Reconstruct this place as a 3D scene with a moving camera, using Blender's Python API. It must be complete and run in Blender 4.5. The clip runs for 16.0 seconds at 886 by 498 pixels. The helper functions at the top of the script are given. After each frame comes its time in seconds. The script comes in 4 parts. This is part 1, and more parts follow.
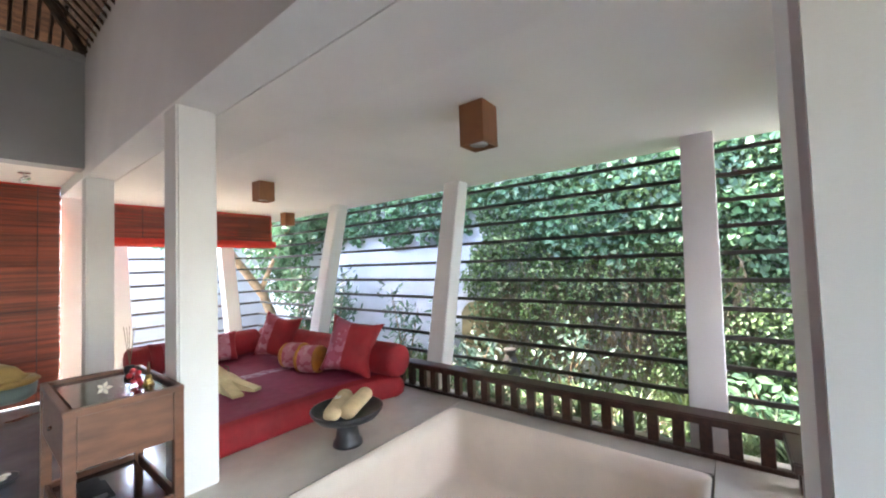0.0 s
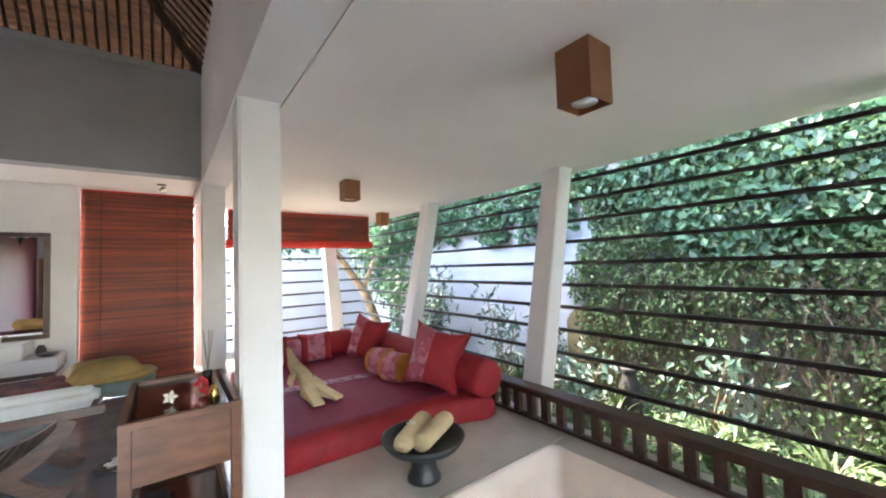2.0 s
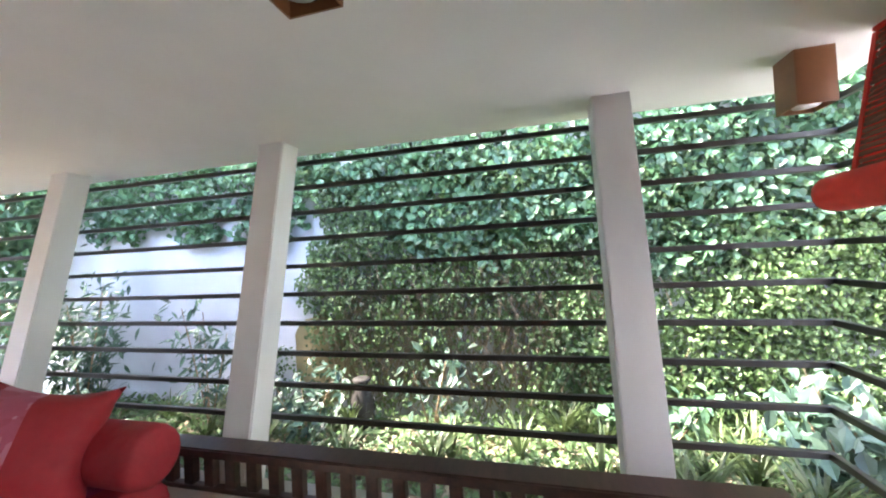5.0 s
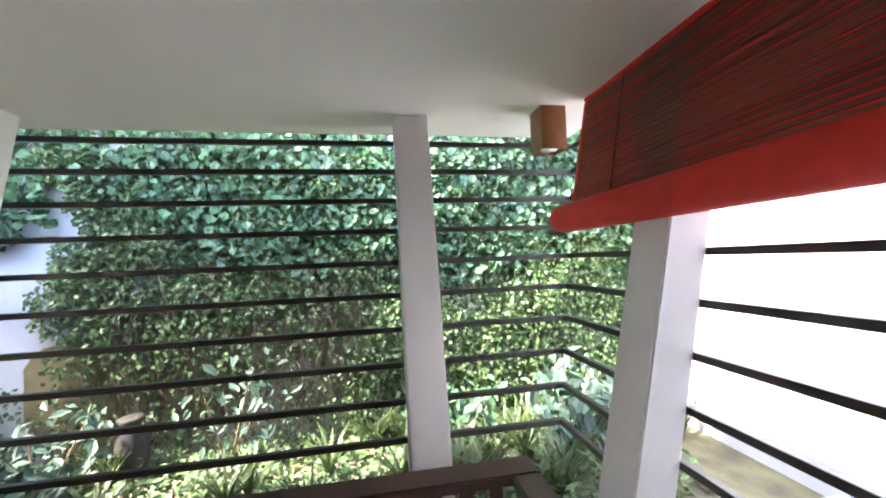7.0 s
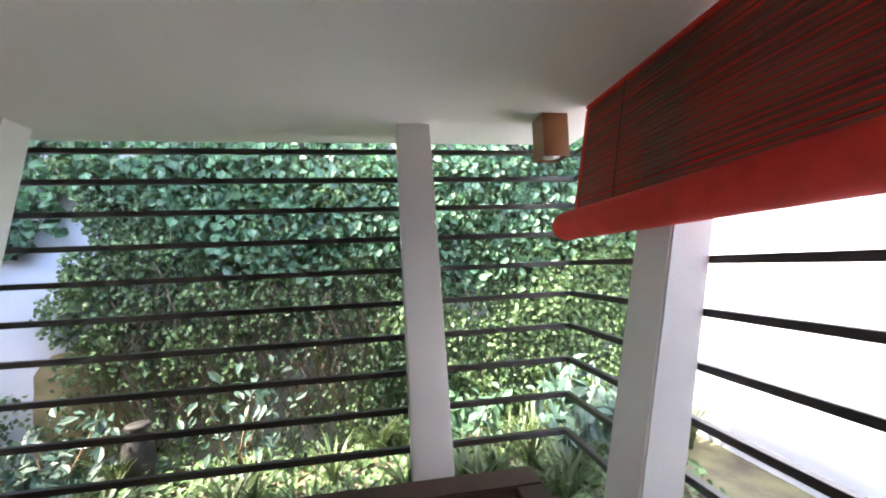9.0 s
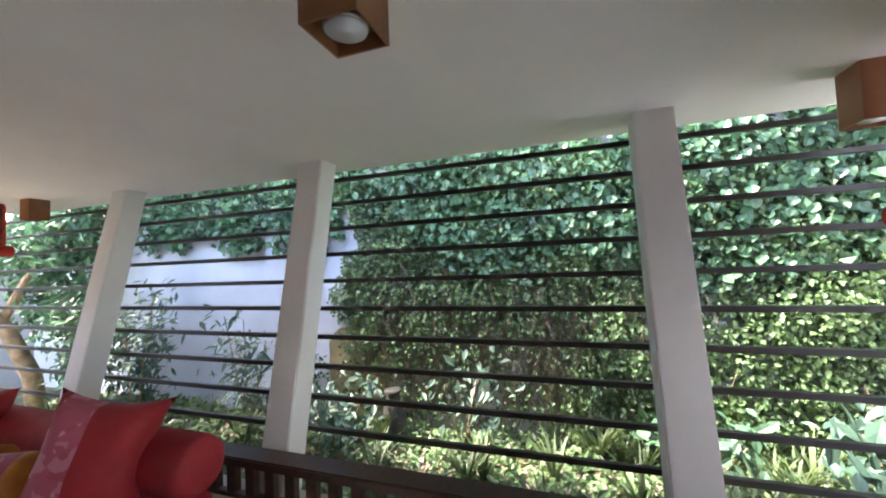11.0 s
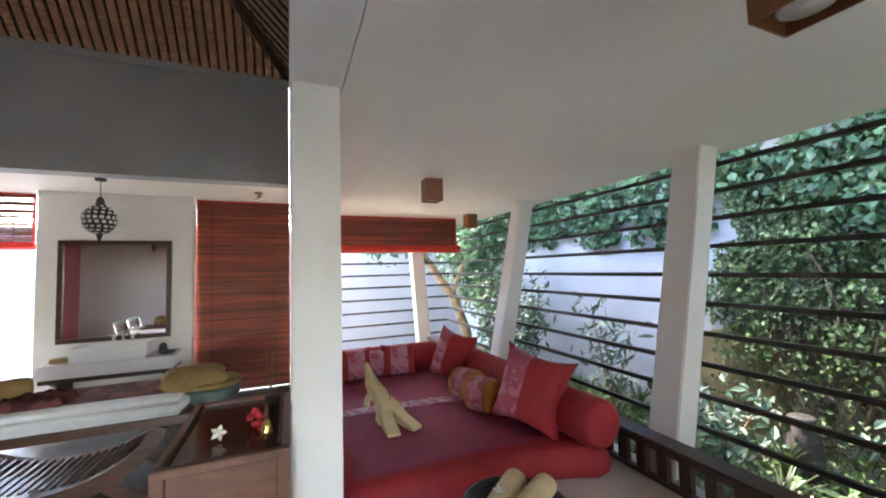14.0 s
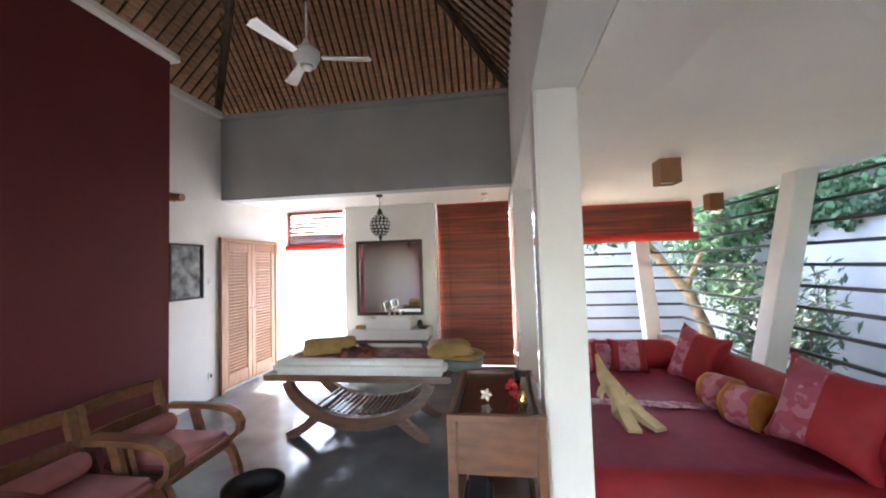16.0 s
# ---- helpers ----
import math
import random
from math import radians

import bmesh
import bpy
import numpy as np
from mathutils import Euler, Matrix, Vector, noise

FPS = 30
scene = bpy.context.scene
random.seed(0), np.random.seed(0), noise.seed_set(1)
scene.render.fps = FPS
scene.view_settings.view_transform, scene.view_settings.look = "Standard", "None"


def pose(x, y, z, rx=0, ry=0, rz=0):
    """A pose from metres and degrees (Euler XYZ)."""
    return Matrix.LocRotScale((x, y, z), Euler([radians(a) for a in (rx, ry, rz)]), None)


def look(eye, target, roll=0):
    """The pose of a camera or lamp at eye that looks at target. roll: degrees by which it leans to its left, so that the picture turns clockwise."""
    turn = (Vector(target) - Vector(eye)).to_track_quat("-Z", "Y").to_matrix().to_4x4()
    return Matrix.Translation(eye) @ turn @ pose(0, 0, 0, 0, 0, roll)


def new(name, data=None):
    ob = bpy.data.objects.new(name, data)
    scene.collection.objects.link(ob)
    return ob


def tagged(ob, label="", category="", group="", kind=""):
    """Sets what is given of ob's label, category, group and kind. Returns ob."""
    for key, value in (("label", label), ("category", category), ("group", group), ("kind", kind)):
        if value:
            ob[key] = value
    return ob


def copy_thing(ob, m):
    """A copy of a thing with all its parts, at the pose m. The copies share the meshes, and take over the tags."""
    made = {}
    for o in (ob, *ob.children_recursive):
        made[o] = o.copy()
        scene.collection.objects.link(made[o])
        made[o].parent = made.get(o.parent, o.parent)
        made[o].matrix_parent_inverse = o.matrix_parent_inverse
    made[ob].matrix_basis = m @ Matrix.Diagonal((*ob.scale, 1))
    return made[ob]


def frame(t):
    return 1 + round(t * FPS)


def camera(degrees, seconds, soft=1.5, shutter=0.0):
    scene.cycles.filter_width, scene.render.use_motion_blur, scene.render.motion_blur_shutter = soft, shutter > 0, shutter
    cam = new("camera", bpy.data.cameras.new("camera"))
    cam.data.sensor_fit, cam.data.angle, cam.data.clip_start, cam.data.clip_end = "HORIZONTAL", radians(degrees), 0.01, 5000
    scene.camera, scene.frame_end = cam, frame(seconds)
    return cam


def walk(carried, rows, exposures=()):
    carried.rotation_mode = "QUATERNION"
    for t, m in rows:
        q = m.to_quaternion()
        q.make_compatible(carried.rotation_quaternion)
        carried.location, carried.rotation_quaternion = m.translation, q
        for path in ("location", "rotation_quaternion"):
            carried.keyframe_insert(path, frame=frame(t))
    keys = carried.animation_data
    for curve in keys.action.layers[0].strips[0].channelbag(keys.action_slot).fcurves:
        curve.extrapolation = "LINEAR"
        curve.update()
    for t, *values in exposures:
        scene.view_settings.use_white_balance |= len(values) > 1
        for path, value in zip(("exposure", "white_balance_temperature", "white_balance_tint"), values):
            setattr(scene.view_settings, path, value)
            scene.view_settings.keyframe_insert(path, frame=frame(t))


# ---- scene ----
cam = camera(100.0, 16.0, soft=2.0)
PATH = [
    (0, (0.844, -0.136, 1.515), (2.426, 1.084, 1.592), -1.9),
    (0.5, (0.96, -0.092, 1.509), (2.435, 1.256, 1.592), -1.6),
    (1, (1.06, -0.022, 1.539), (2.421, 1.441, 1.62), -1.5),
    (1.5, (1.175, 0.062, 1.554), (2.432, 1.616, 1.633), -1.9),
    (2, (1.301, 0.139, 1.542), (2.491, 1.745, 1.628), -1.8),
    (2.5, (1.39, 0.201, 1.533), (2.552, 1.826, 1.623), -1.9),
    (3, (1.49, 0.299, 1.533), (2.833, 1.779, 1.607), -1.5),
    (3.5, (1.602, 0.424, 1.543), (3.135, 1.708, 1.603), -1.8),
    (4, (1.745, 0.492, 1.551), (3.447, 1.541, 1.6), -2.4),
    (4.5, (1.89, 0.523, 1.537), (3.734, 1.296, 1.582), -2.6),
    (5, (1.964, 0.488, 1.533), (3.9, 0.989, 1.583), -2.7),
    (7.5, (1.994, 0.239, 1.537), (3.942, -0.208, 1.586), -2.4),
    (8, (1.999, 0.231, 1.545), (3.938, -0.257, 1.59), -2.6),
    (10.5, (1.956, 0.416, 1.552), (3.916, 0.794, 1.668), -2.0),
    (11, (1.953, 0.522, 1.612), (3.843, 1.168, 1.699), -2.2),
    (11.5, (1.92, 0.562, 1.619), (3.684, 1.5, 1.713), -1.9),
    (12, (1.889, 0.593, 1.617), (3.488, 1.79, 1.724), -1.4),
    (12.5, (1.823, 0.617, 1.61), (3.24, 2.024, 1.718), -1.7),
    (13, (1.767, 0.616, 1.603), (2.978, 2.203, 1.714), -1.7),
    (13.5, (1.694, 0.612, 1.608), (2.691, 2.342, 1.717), -1.8),
    (14, (1.6, 0.58, 1.612), (2.363, 2.426, 1.719), -1.4),
    (14.5, (1.493, 0.546, 1.628), (2.01, 2.475, 1.726), -1.5),
    (15, (1.432, 0.504, 1.621), (1.683, 2.486, 1.718), -1.5),
    (15.5, (1.396, 0.484, 1.622), (1.373, 2.482, 1.715), -1.7),
    (16, (1.399, 0.464, 1.615), (1.109, 2.441, 1.706), -1.7),
]
walk(cam, [(t, look(eye, target, roll)) for t, eye, target, roll in PATH], [(0.0, 5.2, 7150, 15), (3.5, 5.08, 7150, 15), (5.0, 5.12, 7150, 15), (8.0, 4.85, 7150, 15), (12.5, 4.5, 7150, 15), (16.0, 5.0, 7150, 15)])

# ---- world, sun and exposure ----
world = bpy.data.worlds.new("sky")
scene.world = world
world.use_nodes = True
wt = world.node_tree
sky = wt.nodes.new("ShaderNodeTexSky")
sky.sky_type = "NISHITA"
sky.sun_disc = False
sky.sun_elevation = radians(53)
sky.sun_rotation = radians(-14)
wt.links.new(sky.outputs[0], wt.nodes["Background"].inputs[0])
wt.nodes["Background"].inputs[1].default_value = 0.15
sun = bpy.data.lights.new("sun", "SUN")
sun.energy, sun.angle, sun.color = 2.1, radians(6.0), (1.0, 0.97, 0.93)
sun_ob = new("sun", sun)
sun_ob.matrix_world = look((0, 0, 0), (0.14, -0.56, -0.81))


# ---- materials ----
def mat(name, base, rough=0.6, metal=0.0, vary=0.12, scale=4.0, bump=0.1, bscale=40.0, spec=0.5, stretch=(1, 1, 1), second=None, random_amount=0.0, trans=0.0, island=0.0):
    m = bpy.data.materials.new(name)
    m.use_nodes = True
    nt = m.node_tree
    b = nt.nodes["Principled BSDF"]
    b.inputs["Roughness"].default_value = rough
    b.inputs["Metallic"].default_value = metal
    b.inputs["Specular IOR Level"].default_value = spec
    tc = nt.nodes.new("ShaderNodeTexCoord")
    mp = nt.nodes.new("ShaderNodeMapping")
    mp.inputs["Scale"].default_value = stretch
    nt.links.new(tc.outputs["Object"], mp.inputs[0])
    n1 = nt.nodes.new("ShaderNodeTexNoise")
    n1.inputs["Scale"].default_value = scale
    n1.inputs["Detail"].default_value = 6
    nt.links.new(mp.outputs[0], n1.inputs[0])
    n2 = nt.nodes.new("ShaderNodeTexNoise")
    n2.inputs["Scale"].default_value = bscale
    n2.inputs["Detail"].default_value = 4
    nt.links.new(mp.outputs[0], n2.inputs[0])
    ramp = nt.nodes.new("ShaderNodeValToRGB")
    lo = [c * (1 - vary) for c in base]
    hi = list(second) if second else [min(1, c * (1 + vary)) for c in base]
    ramp.color_ramp.elements[0].color = (*lo, 1)
    ramp.color_ramp.elements[1].color = (*hi, 1)
    ramp.color_ramp.elements[0].position, ramp.color_ramp.elements[1].position = 0.32, 0.68
    nt.links.new(n1.outputs[0], ramp.inputs[0])
    colour = ramp.outputs[0]
    if random_amount or island:
        hs = nt.nodes.new("ShaderNodeHueSaturation")
        mr = nt.nodes.new("ShaderNodeMapRange")
        amount = random_amount or island
        mr.inputs[3].default_value, mr.inputs[4].default_value = 1 - amount, 1 + amount
        if island:
            src = nt.nodes.new("ShaderNodeNewGeometry").outputs["Random Per Island"]
        else:
            src = nt.nodes.new("ShaderNodeObjectInfo").outputs["Random"]
        nt.links.new(src, mr.inputs[0])
        nt.links.new(mr.outputs[0], hs.inputs["Value"])
        nt.links.new(colour, hs.inputs["Color"])
        colour = hs.outputs[0]
    nt.links.new(colour, b.inputs["Base Color"])
    rr = nt.nodes.new("ShaderNodeMapRange")
    rr.inputs[3].default_value, rr.inputs[4].default_value = max(0.02, rough * 0.8), min(1, rough * 1.2)
    nt.links.new(n2.outputs[0], rr.inputs[0])
    nt.links.new(rr.outputs[0], b.inputs["Roughness"])
    if bump:
        bp = nt.nodes.new("ShaderNodeBump")
        bp.inputs["Strength"].default_value = bump
        bp.inputs["Distance"].default_value = 0.01
        nt.links.new(n2.outputs[0], bp.inputs["Height"])
        nt.links.new(bp.outputs[0], b.inputs["Normal"])
    if trans:
        tr = nt.nodes.new("ShaderNodeBsdfTranslucent")
        nt.links.new(colour, tr.inputs[0])
        mx = nt.nodes.new("ShaderNodeMixShader")
        mx.inputs[0].default_value = trans
        nt.links.new(b.outputs[0], mx.inputs[1])
        nt.links.new(tr.outputs[0], mx.inputs[2])
        nt.links.new(mx.outputs[0], nt.nodes["Material Output"].inputs[0])
    return m


def pattern(m, cols, kind="VORONOI", scale=30, stretch=(1, 1, 1)):
    """A woven figure of small patches mixed over the base colour."""
    nt = m.node_tree
    b = nt.nodes["Principled BSDF"]
    old = b.inputs["Base Color"].links[0].from_socket
    tc = nt.nodes.new("ShaderNodeTexCoord")
    mp = nt.nodes.new("ShaderNodeMapping")
    mp.inputs["Scale"].default_value = stretch
    v = nt.nodes.new("ShaderNodeTexVoronoi")
    v.distance = "MANHATTAN"
    v.inputs["Scale"].default_value = scale
    r = nt.nodes.new("ShaderNodeValToRGB")
    r.color_ramp.interpolation = "CONSTANT"
    while len(r.color_ramp.elements) < len(cols):
        r.color_ramp.elements.new(0.5)
    for i, c in enumerate(cols):
        r.color_ramp.elements[i].position = i / len(cols)
        r.color_ramp.elements[i].color = (*c, 1)
    mx = nt.nodes.new("ShaderNodeMix")
    mx.data_type = "RGBA"
    mx.inputs[0].default_value = 0.85
    nt.links.new(tc.outputs["Object"], mp.inputs[0])
    nt.links.new(mp.outputs[0], v.inputs[0])
    nt.links.new(v.outputs["Color"], r.inputs[0])
    nt.links.new(old, mx.inputs[6])
    nt.links.new(r.outputs[0], mx.inputs[7])
    nt.links.new(mx.outputs[2], b.inputs["Base Color"])
    return m


M_WALL = mat("white_plaster", (0.74, 0.73, 0.70), 0.85, vary=0.05, scale=1.5, bump=0.12, bscale=60)
M_CEIL = mat("ceiling_plaster", (0.80, 0.77, 0.72), 0.8, vary=0.04, scale=1.2, bump=0.06, bscale=30)
M_GREY = mat("grey_plaster", (0.40, 0.41, 0.41), 0.85, vary=0.07, scale=2, bump=0.1, bscale=50)
M_RED_WALL = mat("dark_red_paint", (0.115, 0.012, 0.016), 0.7, vary=0.08, scale=2, bump=0.06, bscale=70)
M_CONCRETE = mat("polished_grey_concrete", (0.14, 0.155, 0.165), 0.16, vary=0.25, scale=2.2, bump=0.03, bscale=12)
M_DECK = mat("polished_cream_terrazzo", (0.60, 0.55, 0.47), 0.14, vary=0.12, scale=3, bump=0.02, bscale=20)
M_TUB = mat("cream_tub_plaster", (0.78, 0.68, 0.56), 0.35, vary=0.08, scale=2.5, bump=0.04, bscale=20)
M_RAIL = mat("dark_brown_metal", (0.028, 0.022, 0.018), 0.38, vary=0.25, scale=6, bump=0.05, bscale=60)
M_WOOD = mat("dark_stained_wood", (0.055, 0.024, 0.016), 0.32, vary=0.35, scale=5, bump=0.08, bscale=30, stretch=(1, 6, 6), random_amount=0.15)
M_TEAK = mat("brown_teak", (0.16, 0.066, 0.032), 0.35, vary=0.3, scale=4, bump=0.08, bscale=30, stretch=(1.5, 6, 6))
M_TABLE = mat("walnut_wood", (0.10, 0.045, 0.025), 0.4, vary=0.35, scale=5, bump=0.08, bscale=30, stretch=(1, 5, 5))
M_DOOR = mat("light_brown_wood", (0.36, 0.19, 0.11), 0.5, vary=0.2, scale=5, bump=0.08, bscale=30, stretch=(6, 6, 1))
M_LAMPBOX = mat("copper_brown_box", (0.25, 0.10, 0.035), 0.42, vary=0.18, scale=6, bump=0.05, bscale=50)
M_BLACK = mat("matt_black", (0.012, 0.012, 0.013), 0.5, vary=0.3, scale=8, bump=0.05)
M_BLIND = mat("red_brown_bamboo", (0.22, 0.045, 0.020), 0.5, vary=0.45, scale=3, bump=0.1, bscale=40, stretch=(0.4, 8, 8), island=0.35, trans=0.12)
M_BLIND_DARK = mat("brown_bamboo_weave", (0.12, 0.055, 0.035), 0.6, vary=0.35, scale=3, bump=0.15, bscale=60, stretch=(0.4, 30, 30), trans=0.12)
M_BLIND_RED = mat("red_cotton_hem", (0.62, 0.045, 0.03), 0.75, vary=0.1, scale=12, bump=0.1, bscale=200, trans=0.2)
M_BACKING = mat("red_backing_cloth", (0.50, 0.035, 0.03), 0.8, vary=0.15, scale=6, bump=0.05, trans=0.5)
M_BACKING_DARK = mat("rust_backing_cloth", (0.34, 0.055, 0.022), 0.8, vary=0.3, scale=1.5, bump=0.05, trans=0.12)
M_MAGENTA = mat("magenta_cotton", (0.24, 0.024, 0.062), 0.8, vary=0.12, scale=5, bump=0.2, bscale=14)
M_RED = mat("red_cotton", (0.28, 0.012, 0.018), 0.75, vary=0.14, scale=6, bump=0.2, bscale=18)
M_BROCADE = pattern(mat("rose_brocade", (0.40, 0.09, 0.13), 0.6, vary=0.2, scale=20, bump=0.15, bscale=120), [(0.46, 0.22, 0.27), (0.33, 0.06, 0.10), (0.42, 0.15, 0.20), (0.30, 0.04, 0.07)], scale=16)
M_RUNNER = pattern(mat("runner_brocade", (0.40, 0.2, 0.25), 0.6, vary=0.2, scale=20, bump=0.15, bscale=120), [(0.5, 0.36, 0.42), (0.3, 0.06, 0.12), (0.45, 0.25, 0.32), (0.22, 0.06, 0.13)], scale=22)
M_AMBER = mat("amber_velvet", (0.36, 0.12, 0.012), 0.7, vary=0.25, scale=7, bump=0.15, bscale=60)
M_TOWEL = mat("beige_terry", (0.62, 0.48, 0.28), 0.95, vary=0.12, scale=10, bump=0.5, bscale=220)
M_WHITE = mat("white_cotton", (0.78, 0.77, 0.76), 0.85, vary=0.05, scale=6, bump=0.15, bscale=30)
M_CERAMIC = mat("white_ceramic", (0.8, 0.8, 0.79), 0.12, vary=0.02, scale=3, bump=0.0)
M_FAN = mat("white_enamel", (0.78, 0.78, 0.77), 0.35, vary=0.03, scale=5, bump=0.02)
M_CHROME = mat("chrome", (0.75, 0.75, 0.76), 0.12, metal=1.0, vary=0.04, scale=5, bump=0.0)
M_BRASS = mat("brass", (0.62, 0.42, 0.14), 0.28, metal=1.0, vary=0.15, scale=14, bump=0.05)
M_STONE = mat("black_stoneware", (0.035, 0.037, 0.04), 0.4, vary=0.35, scale=9, bump=0.25, bscale=25)
M_PINK = mat("dusty_pink_cotton", (0.40, 0.15, 0.15), 0.85, vary=0.12, scale=6, bump=0.2, bscale=40)
M_OLIVE = mat("olive_gold_cloth", (0.28, 0.17, 0.055), 0.7, vary=0.25, scale=8, bump=0.2, bscale=40)
M_BATIK = pattern(mat("dark_batik", (0.11, 0.02, 0.02), 0.75, vary=0.3, scale=14, bump=0.15, bscale=60), [(0.16, 0.03, 0.025), (0.06, 0.012, 0.012), (0.20, 0.06, 0.05), (0.10, 0.015, 0.02)], scale=20)
M_GREEN_BOX = mat("grey_green_lacquer", (0.10, 0.13, 0.12), 0.4, vary=0.15)
M_THATCH = mat("brown_thatch", (0.050, 0.030, 0.017), 0.9, vary=0.55, scale=9, bump=0.9, bscale=28, stretch=(0.6, 0.6, 5))


def weave(m, light):
    """Short light dashes of split bamboo, row above row."""
    nt = m.node_tree
    bs = nt.nodes["Principled BSDF"]
    old = bs.inputs["Base Color"].links[0].from_socket
    tc = nt.nodes.new("ShaderNodeTexCoord")
    w = nt.nodes.new("ShaderNodeTexWave")
    w.bands_direction = "Z"
    w.inputs["Scale"].default_value = 7.5
    w.inputs["Distortion"].default_value = 3.0
    w.inputs["Detail"].default_value = 2.0
    w.inputs["Detail Scale"].default_value = 3.0
    r = nt.nodes.new("ShaderNodeValToRGB")
    r.color_ramp.elements[0].position, r.color_ramp.elements[1].position = 0.45, 0.85
    n = nt.nodes.new("ShaderNodeTexNoise")
    n.inputs["Scale"].default_value = 5.0
    mul = nt.nodes.new("ShaderNodeMath")
    mul.operation = "MULTIPLY"
    mx = nt.nodes.new("ShaderNodeMix")
    mx.data_type = "RGBA"
    mx.inputs[7].default_value = (*light, 1)
    nt.links.new(tc.outputs["Object"], w.inputs[0])
    nt.links.new(tc.outputs["Object"], n.inputs[0])
    nt.links.new(w.outputs["Fac"], r.inputs[0])
    nt.links.new(r.outputs[0], mul.inputs[0])
    nt.links.new(n.outputs[0], mul.inputs[1])
    nt.links.new(mul.outputs[0], mx.inputs[0])
    nt.links.new(old, mx.inputs[6])
    nt.links.new(mx.outputs[2], bs.inputs["Base Color"])


weave(M_THATCH, (0.085, 0.05, 0.028))
M_RAFTER = mat("bamboo_rafter", (0.055, 0.032, 0.017), 0.7, vary=0.4, scale=8, bump=0.3, bscale=30)
M_IVY = mat("ivy_leaf", (0.055, 0.125, 0.078), 0.52, vary=0.35, scale=1.5, bump=0.05, bscale=30, second=(0.085, 0.19, 0.085), island=0.4, trans=0.3)
M_IVY_SMALL = mat("creeper_leaf", (0.062, 0.135, 0.055), 0.5, vary=0.4, scale=1.1, bump=0.05, bscale=30, second=(0.125, 0.205, 0.075), island=0.5, trans=0.3)
M_DRY = mat("dry_vine_stem", (0.20, 0.16, 0.11), 0.9, vary=0.35, scale=8, bump=0.4, island=0.4)
M_STRAP = mat("strap_leaf", (0.045, 0.085, 0.03), 0.5, vary=0.3, scale=3, bump=0.05, second=(0.085, 0.12, 0.04), island=0.35, trans=0.3)
M_SHRUB = mat("blue_green_leaf", (0.042, 0.095, 0.068), 0.5, vary=0.3, scale=3, bump=0.05, second=(0.075, 0.14, 0.095), island=0.4, trans=0.25)
M_SOIL = mat("garden_soil", (0.12, 0.10, 0.07), 0.95, vary=0.5, scale=3, bump=0.8, bscale=25, second=(0.15, 0.14, 0.07))
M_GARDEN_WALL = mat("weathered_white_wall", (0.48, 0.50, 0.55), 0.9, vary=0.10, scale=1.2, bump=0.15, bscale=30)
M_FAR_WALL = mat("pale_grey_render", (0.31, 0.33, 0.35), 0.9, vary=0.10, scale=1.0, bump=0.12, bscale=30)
M_STAIN = mat("ochre_stained_wall", (0.20, 0.165, 0.085), 0.9, vary=0.35, scale=3, bump=0.15, bscale=30)
M_BARK = mat("grey_brown_bark", (0.22, 0.15, 0.09), 0.9, vary=0.35, scale=9, bump=0.7, bscale=30)
M_STUMP = mat("dark_stump", (0.022, 0.019, 0.016), 0.8, vary=0.4, scale=7, bump=0.5, bscale=25)
M_PICTURE = mat("dark_print", (0.09, 0.095, 0.10), 0.3, vary=0.5, scale=9, bump=0.0, second=(0.33, 0.34, 0.34))
M_PETAL = mat("white_petal", (0.8, 0.77, 0.66), 0.5, vary=0.05)
M_REDFLOWER = mat("red_petal", (0.5, 0.02, 0.03), 0.5, vary=0.2)
M_GLASS = bpy.data.materials.new("window_glass")
M_GLASS.use_nodes = True
_g = M_GLASS.node_tree.nodes["Principled BSDF"]
_g.inputs["Transmission Weight"].default_value, _g.inputs["Roughness"].default_value, _g.inputs["IOR"].default_value = 1.0, 0.01, 1.05
M_MIRROR = mat("mirror_glass", (0.88, 0.89, 0.89), 0.02, metal=1.0, vary=0.0, bump=0.0)
M_BULB = mat("frosted_bulb", (0.7, 0.7, 0.68), 0.25, vary=0.03)
M_NAVY = mat("navy_cloth", (0.03, 0.045, 0.10), 0.8, vary=0.2)


# ---- mesh helpers ----
def part(name, bm, material, parent=None, label="", smooth=False):
    me = bpy.data.meshes.new(name)
    bm.normal_update()
    bm.to_mesh(me)
    bm.free()
    if smooth:
        me.polygons.foreach_set("use_smooth", [True] * len(me.polygons))
    me.materials.append(material)
    ob = new(name, me)
    if parent is not None:
        ob.parent = parent
    if label:
        ob["label"] = label
    return ob


def thing(name, m, label, category, group="", kind=""):
    ob = new(name)
    ob.empty_display_size = 0.1
    ob.matrix_world = m
    return tagged(ob, label, category, group, kind)


def box(x0, x1, y0, y1, z0, z1, bevel=0.0, seg=2):
    bm = bmesh.new()
    bmesh.ops.create_cube(bm, size=1.0, matrix=Matrix.Translation(((x0 + x1) / 2, (y0 + y1) / 2, (z0 + z1) / 2)) @ Matrix.Diagonal((x1 - x0, y1 - y0, z1 - z0, 1)))
    if bevel:
        bmesh.ops.bevel(bm, geom=bm.edges[:], offset=bevel, segments=seg, affect="EDGES")
    return bm


